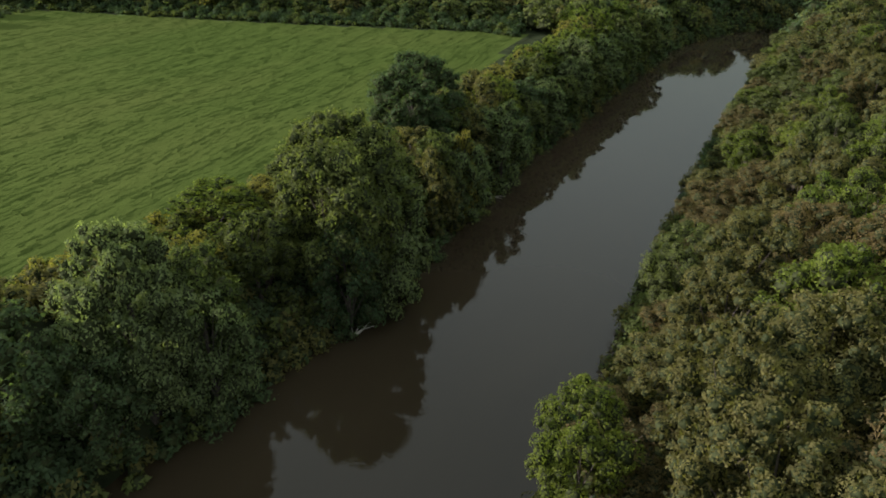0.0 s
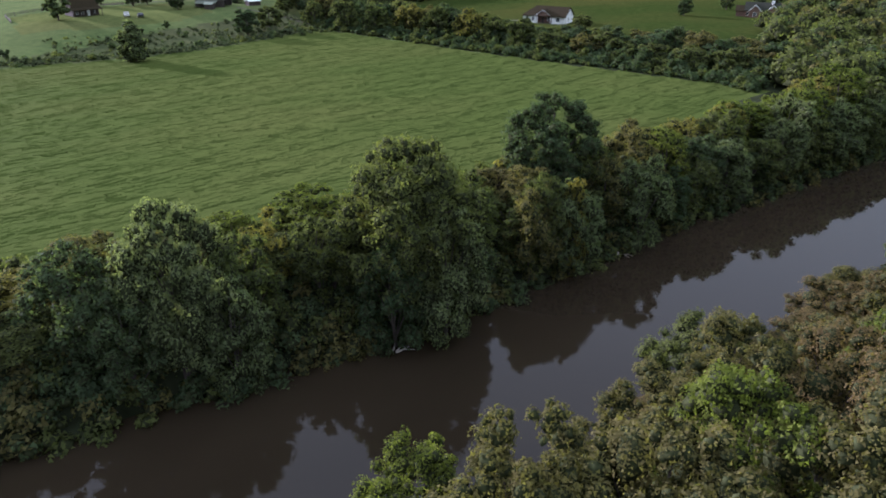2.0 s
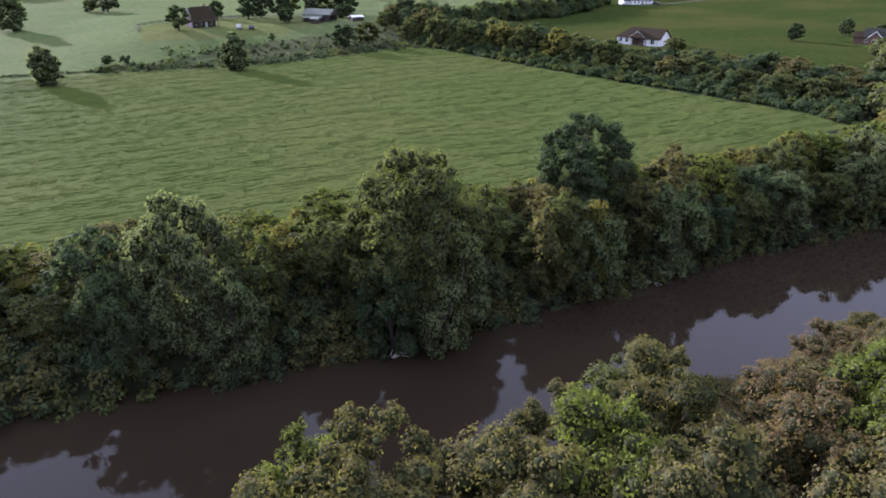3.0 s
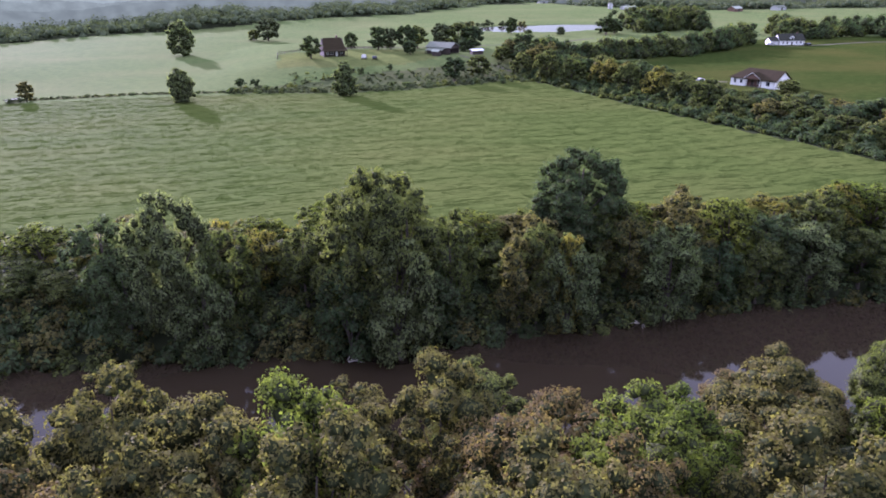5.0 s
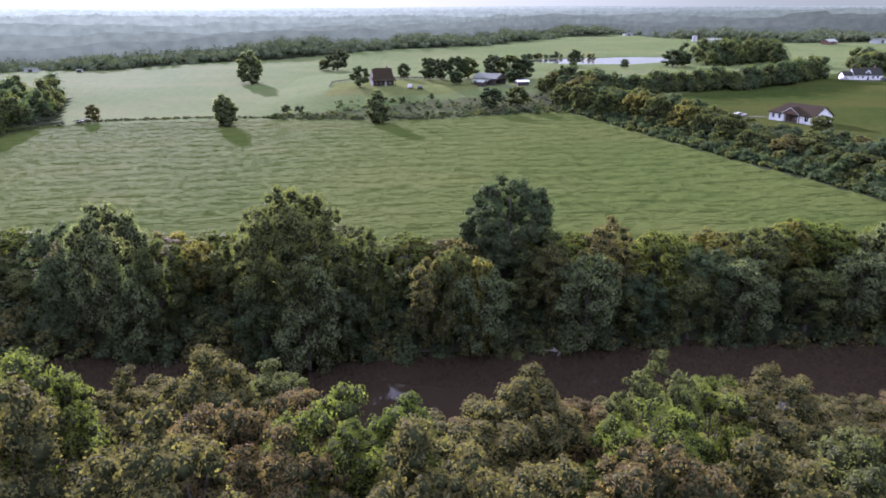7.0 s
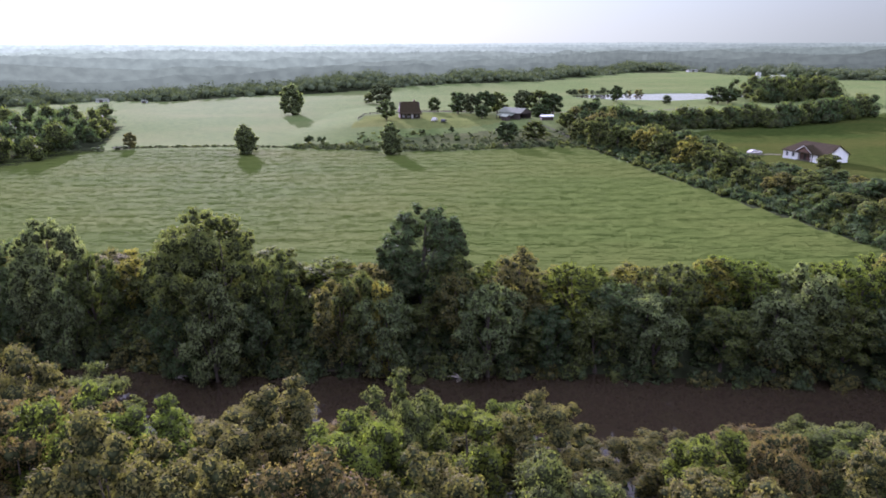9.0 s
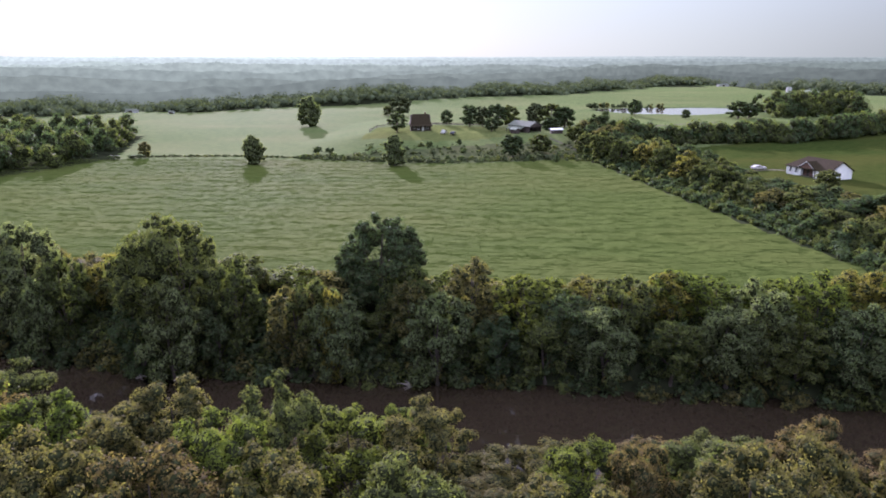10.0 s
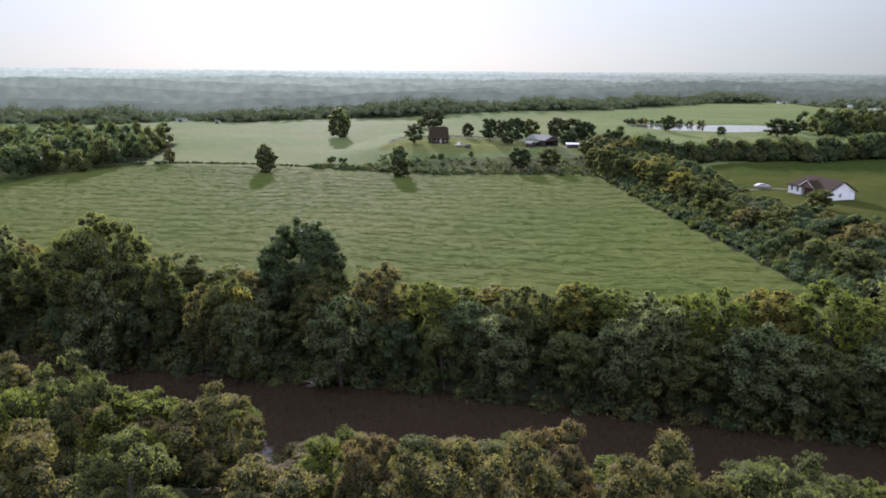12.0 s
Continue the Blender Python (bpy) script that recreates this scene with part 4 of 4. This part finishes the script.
def ranch_house():
    h = place("house", 209.4, 152.5, at(209.4, 152.5), 112)
    h.scale = (0.86, 0.86, 0.9)
    # local x runs along the ridge away from the river, local y points to the front
    part("wall", prism([(-5.2, -0.5), (3.7, -0.5), (3.7, 2.75), (-0.7, 5.5), (-5.2, 2.75)], -9, -8.7), SIDING, h, "white gable wall")
    part("wall", boxes((-9, -5.2, -0.5, 9, -4.9, 2.75)), SIDING, h)
    part("wall", boxes((8.7, -4.9, -0.5, 9, 3.7, 2.75)), SIDING, h)
    part("wall", boxes((-8.7, 3.7, -0.5, -3.5, 5.2, 2.75)), SIDING, h, "white front bay")
    part("wall", boxes((3.0, 3.7, -0.5, 9, 5.2, 2.75)), SIDING, h, "white front bay")
    part("wall", boxes((-3.5, 3.4, -0.5, 3.0, 3.7, 2.75)), BRICK, h, "brown brick wall in the porch")
    part("roof", gable_roof(-9, 9, -5.2, 5.2, 2.75, 6.0, hip=(0, 4.5)), SHINGLE, h, "dark brown shingle roof")
    # cross gable above the porch
    roof = part("porch_roof", prism([(-3.4, 2.7), (0, 4.9), (3.4, 2.7), (3.4, 2.95), (0, 5.15), (-3.4, 2.95)], 0.5, 6.0, axis="y"), SHINGLE, h, "dark shingle porch gable")
    part("gable", prism([(-3.0, 2.75), (3.0, 2.75), (0, 4.7)], 5.4, 5.6, axis="y"), BRICK, h, "brown gable face")
    bm = bmesh.new()
    for s in (-1, 1):
        p = [bm.verts.new(c) for c in ((s * 3.45, 6.03, 2.72), (s * 3.45, 6.03, 2.98), (0, 6.03, 5.18), (0, 6.03, 4.92))]
        bm.faces.new(p)
    bmesh.ops.solidify(bm, geom=bm.faces[:], thickness=0.08)
    part("trim", bm, TRIM, roof, "white barge boards")
    for x in (-3.0, 2.6):
        part("post", boxes((x - 0.12, 5.3, -0.1, x + 0.12, 5.54, 2.8), bevel=0.02), TRIM, h, "white porch post")
    part("step", boxes((-3.4, 3.8, -0.4, 2.9, 5.7, 0.12)), GRAVEL, h, "concrete porch floor")
    for x in (4.6, 7.2):
        window(h, x, 5.2, 0.9, 1.0, 1.4, "+y")
    window(h, -6.1, 5.2, 0.9, 1.4, 1.5, "+y")
    window(h, -1.8, 3.7, 0.9, 1.2, 1.4, "+y")
    window(h, -9, 0.6, 0.9, 0.9, 1.2, "-x")
    door = part("door", boxes((0.4, 3.66, 0.12, 1.4, 3.76, 2.2)), DARKWOOD, h, "dark front door")
    part("handle", boxes((0.5, 3.76, 1.05, 0.6, 3.82, 1.15)), METAL, door, "metal door handle")
    return tagged(h, "white single-storey house with dark shingle roof on a lawn", "house")


def dormer_house():
    z = at(322, 271)
    h = place("house", 322, 271, z, -12)
    h.scale = (0.74, 0.74, 0.74)
    part("wall", prism([(-5, -0.6), (5, -0.6), (5, 3.0), (0, 7.0), (-5, 3.0)], -9, 9), SIDING, h, "white siding walls")
    part("roof", gable_roof(-9, 9, -5, 5, 3.0, 7.3), SHINGLE_GREY, h, "steep dark grey roof")
    part("garage_wall", prism([(-3.5, -0.6), (3.5, -0.6), (3.5, 2.7), (0, 5.0), (-3.5, 2.7)], -15, -9.05), SIDING, h, "white garage wall")
    part("garage_roof", gable_roof(-15, -9.6, -3.5, 3.5, 2.7, 5.2), SHINGLE_GREY, h, "dark grey garage roof")
    d = part("dormer", prism([(-1.5, 3.4), (1.5, 3.4), (1.5, 5.2), (0, 6.3), (-1.5, 5.2)], -4.2, -1.0, axis="y"), SIDING, h, "white roof dormer")
    part("dormer_roof", prism([(-1.8, 5.05), (0, 6.4), (1.8, 5.05), (1.8, 5.25), (0, 6.6), (-1.8, 5.25)], -4.5, -0.6, axis="y"), SHINGLE_GREY, d)
    window(h, 0, -4.2, 3.8, 1.6, 1.2, "-y")
    for x in (-6.5, -3.5, 3.2, 6.2):
        window(h, x, -5, 0.9, 1.2, 1.4, "-y")
    part("door", boxes((-0.6, -5.06, -0.1, 0.5, -4.98, 2.1)), DARKWOOD, h)
    part("chimney", boxes((5.6, 0.8, 5.0, 6.5, 1.7, 8.2), bevel=0.04), BRICK, h, "brick chimney")
    return tagged(h, "white house with grey roof and dormer on far lawn", "house")


def farmhouse():
    z = at(83, 256)
    h = place("house", 81.8, 257, z, 8)
    h.scale = (0.8, 0.8, 0.86)
    part("wall", prism([(-4.5, -0.8), (4.5, -0.8), (4.5, 3.2), (0, 8.0), (-4.5, 3.2)], -5.6, 5.6), DARKWOOD, h, "dark timber walls")
    part("roof", gable_roof(-5.6, 5.6, -4.5, 4.5, 3.2, 8.3, hip=(1.6, 1.6)), SHINGLE, h, "steep dark shingle roof")
    part("porch_roof", prism([(-7.2, 2.4), (-4.4, 3.2), (-4.4, 3.4), (-7.2, 2.6)], -6.4, 6.4), SHINGLE, h, "low porch roof")
    for x in (-6.0, -2.0, 2.0, 6.0):
        part("post", boxes((x - 0.1, -7.1, -0.8, x + 0.1, -6.9, 2.5)), DARKWOOD, h)
    for x in (-3.8, -1.4, 3.6):
        window(h, x, -4.5, 0.9, 1.0, 1.4, "-y")
    part("door", boxes((0.6, -4.58, 0, 1.7, -4.48, 2.1)), TRIM, h, "pale front door")
    part("chimney", boxes((2.4, 0.5, 6.0, 3.3, 1.4, 9.2), bevel=0.04), BRICK, h, "brick chimney")
    return tagged(h, "dark farmhouse with steep roof and front porch", "house")


def barn():
    h = place("barn", 129, 254, at(129, 254), -42)
    h.scale = (0.8, 0.8, 0.78)
    part("wall", boxes((-7, -5.5, -0.8, -6.8, 5.5, 3.6)), DARKWOOD, h, "dark plank back wall")
    part("wall", boxes((-6.8, 5.3, -0.8, 7, 5.5, 3.6)), DARKWOOD, h)
    part("wall", boxes((-6.8, -5.5, -0.8, 7, -5.3, 3.6)), DARKWOOD, h, "dark plank side")
    part("gable", prism([(-5.3, 3.0), (5.3, 3.0), (5.3, 3.6), (0, 5.7), (-5.3, 3.6)], 6.8, 7), DARKWOOD, h, "dark gable over the open front")
    part("gable", prism([(-5.3, 3.0), (5.3, 3.0), (5.3, 3.6), (0, 5.7), (-5.3, 3.6)], -7.0, -6.8), DARKWOOD, h, "dark plank gable")
    for y in (-5.2, -1.8, 1.8, 5.2):
        part("post", boxes((6.75, y - 0.14, -0.8, 7.02, y + 0.14, 3.6)), DARKWOOD, h)
    roof = part("roof", gable_roof(-7, 7, -5.5, 5.5, 3.6, 6.0, over=0.7, thick=0.12), OLDROOF, h, "pale grey sheet metal roof")
    for i in range(9):
        x = -7.2 + i * 1.8
        bm = bmesh.new()
        for s in (-1, 1):
            p = [bm.verts.new(c) for c in ((x - 0.05, s * 6.1, 3.66), (x + 0.05, s * 6.1, 3.66), (x + 0.05, 0, 6.05), (x - 0.05, 0, 6.05))]
            bm.faces.new(p)
        bmesh.ops.solidify(bm, geom=bm.faces[:], thickness=0.05)
        part("seam", bm, OLDROOF, roof)
    part("lean_to_roof", prism([(-9.6, 2.1), (-5.6, 3.2), (-5.6, 3.32), (-9.6, 2.22)], -6.0, 4.0), OLDROOF, h, "low sheet metal lean-to roof")
    for x in (-5.8, -1.0, 3.8):
        part("post", boxes((x - 0.1, -9.4, -0.8, x + 0.1, -9.2, 2.15)), DARKWOOD, h)
    return tagged(h, "open-fronted dark barn with pale metal roof", "barn")


def shed(name, x, y, turn, length, depth, eave, ridge, wall, roof, label):
    h = place(name, x, y, at(x, y), turn)
    part("wall", prism([(-depth / 2, -0.8), (depth / 2, -0.8), (depth / 2, eave), (0, ridge - 0.15), (-depth / 2, eave)], -length / 2, length / 2), wall, h)
    part("roof", gable_roof(-length / 2, length / 2, -depth / 2, depth / 2, eave, ridge, over=0.3, thick=0.12), roof, h)
    part("door", boxes((-1.2, -depth / 2 - 0.05, -0.1, 1.2, -depth / 2 + 0.03, min(eave - 0.2, 2.4))), DARKWOOD, h)
    return tagged(h, label, "shed")


def car(x, y, turn, paint, label, tall=False):
    h = place("pickup" if tall else "car", x, y, at(x, y), turn)
    roof = 1.75 if tall else 1.45
    body = prism([(-2.3, 0.45), (2.2, 0.45), (2.3, 0.75), (2.15, 0.98), (1.1, 1.05), (0.5, roof - 0.05), (-0.4 if tall else -1.1, roof), (-0.7 if tall else -1.75, 1.05), (-2.3, 1.02)], -0.9, 0.9)
    for v in body.verts:
        v.co.x, v.co.y = v.co.y, v.co.x
    bmesh.ops.recalc_face_normals(body, faces=body.faces)
    bmesh.ops.bevel(body, geom=body.edges[:], offset=0.06, segments=2, affect="EDGES")
    part("body", body, paint, h)
    g = prism([(0.98, 1.08), (0.46, roof - 0.12), (-0.36 if tall else -1.0, roof - 0.08), (-0.6 if tall else -1.6, 1.1)], -0.92, 0.92)
    for v in g.verts:
        v.co.x, v.co.y = v.co.y, v.co.x
    bmesh.ops.recalc_face_normals(g, faces=g.faces)
    part("window", g, GLASS, h, "dark side windows")
    for wx in (-1.4, 1.45):
        for wy in (-0.82, 0.82):
            bm = bmesh.new()
            bmesh.ops.create_cone(bm, cap_ends=True, segments=16, radius1=0.36, radius2=0.36, depth=0.22, matrix=pose(wx, wy, 0.36, 90))
            w = part("wheel", bm, RUBBER, h, "black tyre")
            bm = bmesh.new()
            bmesh.ops.create_cone(bm, cap_ends=True, segments=12, radius1=0.2, radius2=0.2, depth=0.25, matrix=pose(wx, wy, 0.36, 90))
            part("rim", bm, METAL, w, "metal rim")
    return tagged(h, label, "car")


def brick_house():
    """A long brick house with two white-trimmed gables towards the river."""
    h = place("house", 284, 112, at(284, 112), -63)
    h.scale = (0.78, 0.78, 0.8)
    part("wall", prism([(-4.5, -0.6), (4.5, -0.6), (4.5, 3.0), (0, 6.2), (-4.5, 3.0)], -8, 9), BRICK, h, "brown brick walls")
    part("roof", gable_roof(-8, 9, -4.5, 4.5, 3.0, 6.5, hip=(0, 2.5)), SHINGLE_GREY, h, "dark shingle roof")
    for x, w in ((-3.6, 2.6), (4.2, 3.0)):
        g = part("gable", prism([(x - w, -0.6), (x + w, -0.6), (x + w, 3.0), (x, 5.4), (x - w, 3.0)], -6.2, -1.0, axis="y"), BRICK, h, "brick front gable")
        part("gable_roof", prism([(x - w - 0.4, 2.85), (x, 5.6), (x + w + 0.4, 2.85), (x + w + 0.4, 3.05), (x, 5.8), (x - w - 0.4, 3.05)], -6.5, -0.6, axis="y"), SHINGLE_GREY, g, "dark gable roof")
        part("trim", prism([(x - w - 0.45, 2.7), (x, 5.4), (x + w + 0.45, 2.7), (x + w + 0.45, 3.08), (x, 5.85), (x - w - 0.45, 3.08)], -6.62, -6.5, axis="y"), TRIM, g, "white barge boards")
        window(h, x, -6.2, 0.9, 1.5, 1.4, "-y")
    window(h, 0.4, -4.5, 0.9, 1.2, 1.4, "-y")
    window(h, -6.9, -4.5, 0.9, 1.0, 1.4, "-y")
    part("garage_wall", prism([(-3.2, -0.6), (3.2, -0.6), (3.2, 2.6), (0, 4.6), (-3.2, 2.6)], -12, -8.05), BRICK, h, "brick side wing")
    part("garage_roof", gable_roof(-12, -8.6, -3.2, 3.2, 2.6, 4.8), SHINGLE, h, "brown side wing roof")
    part("chimney", boxes((3.2, -0.9, 4.8, 4.4, 0.3, 7.2), bevel=0.04), TRIM, h, "white chimney")
    part("door", boxes((-0.9, -4.58, 0, 0.0, -4.46, 2.1)), DARKWOOD, h)
    return tagged(h, "brick house with dark roof and white-trimmed gables on a lawn", "house")


ranch_house()
dormer_house()
brick_house()
farmhouse()
barn()
shed("shed", 124, 246, -42, 3.0, 2.6, 1.8, 2.5, DARKWOOD, METAL, "small shed with pale metal roof beside the barn")
shed("shed", 142, 247, 5, 5.0, 3.0, 1.6, 2.2, DARKWOOD, TRIM, "low white-topped shelter beside the barn")
shed("shed", 390, 756, 10, 12, 5, 1.8, 2.8, WEATHERED, OLDROOF, "long pale grey farm shed in the distance")
shed("shed", 411, 594, 12, 16, 6, 2.2, 3.4, WEATHERED, METAL, "long pale grey farm shed near far woods")
shed("shed", 492, 540, 20, 12, 8, 2.6, 4.6, BRICK, METAL, "red-brown farm shed with pale roof")
shed("shed", 545, 546, 15, 13, 8, 2.4, 4.2, WEATHERED, OLDROOF, "pale grey farm shed at the edge of far woods")


def silo(x, y):
    """A ribbed drum with a shallow domed lid."""
    h = place("silo", x, y, at(x, y), 0)
    bm = bmesh.new()
    rings = [[bm.verts.new((r * math.cos(a * math.pi / 12), r * math.sin(a * math.pi / 12), z)) for a in range(24)]
             for r, z in [(2.3 + 0.05 * (k % 2), k * 0.4 - 0.5) for k in range(15)]]
    for lo, hi in zip(rings, rings[1:]):
        for a in range(24):
            bm.faces.new((lo[a], lo[(a + 1) % 24], hi[(a + 1) % 24], hi[a]))
    part("drum", bm, WEATHERED, h)
    bm = bmesh.new()
    bmesh.ops.create_cone(bm, cap_ends=True, segments=24, radius1=2.45, radius2=0.4, depth=1.0, matrix=pose(0, 0, 5.55))
    part("lid", bm, OLDROOF, h, "domed grey lid")
    return tagged(h, "grey ribbed grain silo beside a farm shed", "silo")


silo(399, 608)
shed("shed", -122, 400, 0, 7, 4, 1.6, 2.4, WEATHERED, OLDROOF, "pale grey shed at the edge of woods")
shed("shed", -92, 393, 0, 3, 2.4, 1.4, 2, WEATHERED, OLDROOF, "low pale grey shed at the edge of woods")
car(198, 168, 8, WHITEPAINT, "white car parked on the drive of a house")
car(93, 244, 75, WHITEPAINT, "white pickup parked on farmyard grass", True)
car(97, 242, 80, DARKPAINT, "dark car parked on farmyard grass")
car(326, 262, 80, DARKPAINT, "dark car parked before the far house")
car(309, 268, 20, WHITEPAINT, "white car beside the far garage")


def fence(label, points, gap=3.2):
    h = new("fence")
    x0, y0 = points[0]
    h.location = (x0, y0, at(x0, y0))
    for (ax, ay), (bx, by) in zip(points, points[1:]):
        n = max(1, int(math.hypot(bx - ax, by - ay) / gap))
        for i in range(n):
            p, q = [(ax + (bx - ax) * f, ay + (by - ay) * f) for f in (i / n, (i + 1) / n)]
            zp, zq = at(*p) - h.location.z, at(*q) - h.location.z
            part("post", boxes((p[0] - x0 - 0.07, p[1] - y0 - 0.07, zp - 0.4, p[0] - x0 + 0.07, p[1] - y0 + 0.07, zp + 1.3)), DARKWOOD, h)
            d = Vector((q[0] - p[0], q[1] - p[1], 0)).normalized()
            s = Vector((-d.y, d.x, 0)) * 0.025
            for z in (0.45, 0.8, 1.15):
                bm = bmesh.new()
                c = []
                for (u, zz) in ((p, zp), (q, zq)):
                    for sx in (-1, 1):
                        for dz in (-0.07, 0.07):
                            c.append(bm.verts.new((u[0] - x0 + s.x * sx, u[1] - y0 + s.y * sx, zz + z + dz)))
                for f in ((0, 1, 3, 2), (4, 6, 7, 5), (0, 4, 5, 1), (2, 3, 7, 6), (1, 5, 7, 3), (0, 2, 6, 4)):
                    bm.faces.new([c[k] for k in f])
                part("rail", bm, DARKWOOD, h)
    return tagged(h, label, "fence")


fence("dark timber post and rail fence round the farmyard", [(59, 254), (60, 270), (88, 279), (112, 276)])


# ---- drowned branches in the river ----
def snag(x, y, turn, size, label):
    rng = random.Random(int(x * 7))
    paths = []
    for i in range(5):
        a = radians(turn + rng.uniform(-55, 55))
        ln = size * rng.uniform(0.5, 1.0)
        p = [Vector((0, 0, -0.3)), Vector((math.cos(a) * ln * 0.5, math.sin(a) * ln * 0.5, rng.uniform(0.1, 0.5))), Vector((math.cos(a) * ln, math.sin(a) * ln, rng.uniform(-0.1, 1.0)))]
        paths.append([(p[0], 0.11), (p[1], 0.08), (p[2], 0.025)])
    me = tubes(paths)
    me.materials[0] = DEADWOOD
    ob = new("driftwood", me)
    ob.location = (x, y, WATER_Z)
    return tagged(ob, label, "driftwood")


snag(55.5, 34.0, 10, 2.6, "bleached dead branches sticking out of the water")
snag(97, 33.2, 200, 3.4, "bleached fallen branch at the water's edge")
snag(27.5, 44.5, -60, 3.0, "grey dead branches at the water's edge")


# ---- grass of the mown field, in broken rows ----
def field_tufts():
    rng = np.random.default_rng(12)
    parts = []
    # (how many, row spacing, half length, height, half depth, how far it strays from its row)
    for many, gap, wide, high, deep, stray in ((44000, 0.7, (0.2, 0.6), (0.02, 0.06), (0.10, 0.2), 0.18), (64000, 1.45, (0.4, 1.4), (0.05, 0.11), (0.12, 0.22), 0.28)):
        x = rng.uniform(-70, 185, many)
        y = 54 + 152 * rng.random(many) ** 1.25
        wave = 1.2 * np.sin(x * 0.06) + 0.8 * np.sin(x * 0.17 + 2)
        row = np.round((y + wave) / gap)
        y = row * gap - wave + rng.normal(size=many) * stray
        streak = np.sin(x * 0.11 + row * 2.4) + np.sin(x * 0.043 + row * 1.3) + 0.8 * np.sin(x * 0.31 + row * 5.1)
        keep = (0.35 * streak + rng.normal(size=many) > 0.0) & inside(x, y, [-70, 57, 75, 120, 147, 176, 181, 140, 60, 20, -70], [200, 200, 194, 198, 207, 74, 58, 54, 60, 68, 96])
        x, y, streak = x[keep], y[keep], streak[keep]
        n = len(x)
        parts.append((x, y, rng.uniform(*wide, n), rng.uniform(*high, n) * (1 + 0.25 * np.clip(streak, 0, 2)), rng.uniform(*deep, n), rng.normal(size=n) * (0.25 if gap < 2 else 0.1)))
    x, y, w, h, d, a = (np.concatenate(c) for c in zip(*parts))
    n = len(x)
    ca, sa = np.cos(a), np.sin(a)
    z = land(x, y) - 0.02

    def v(u, q, hh):
        return np.stack([x + u * ca - q * sa, y + u * sa + q * ca, z + hh], 1)
    zero = np.zeros(n)
    verts = np.stack([v(-w, -d, zero), v(w, -d, zero), v(w, d, zero), v(-w, d, zero), v(-w * 0.6, zero, h), v(w * 0.6, zero, h * 0.9)], 1).reshape(-1, 3)
    i = np.arange(n)[:, None] * 6
    faces = np.concatenate([i + np.array([[0, 1, 5, 4]]), i + np.array([[2, 3, 4, 5]])])
    me = grid_mesh("field_grass", verts, faces, (FIELD,))
    return tagged(new("field_grass", me), "short tufted grass in broken mown rows", "grass", kind="stuff")


field_tufts()
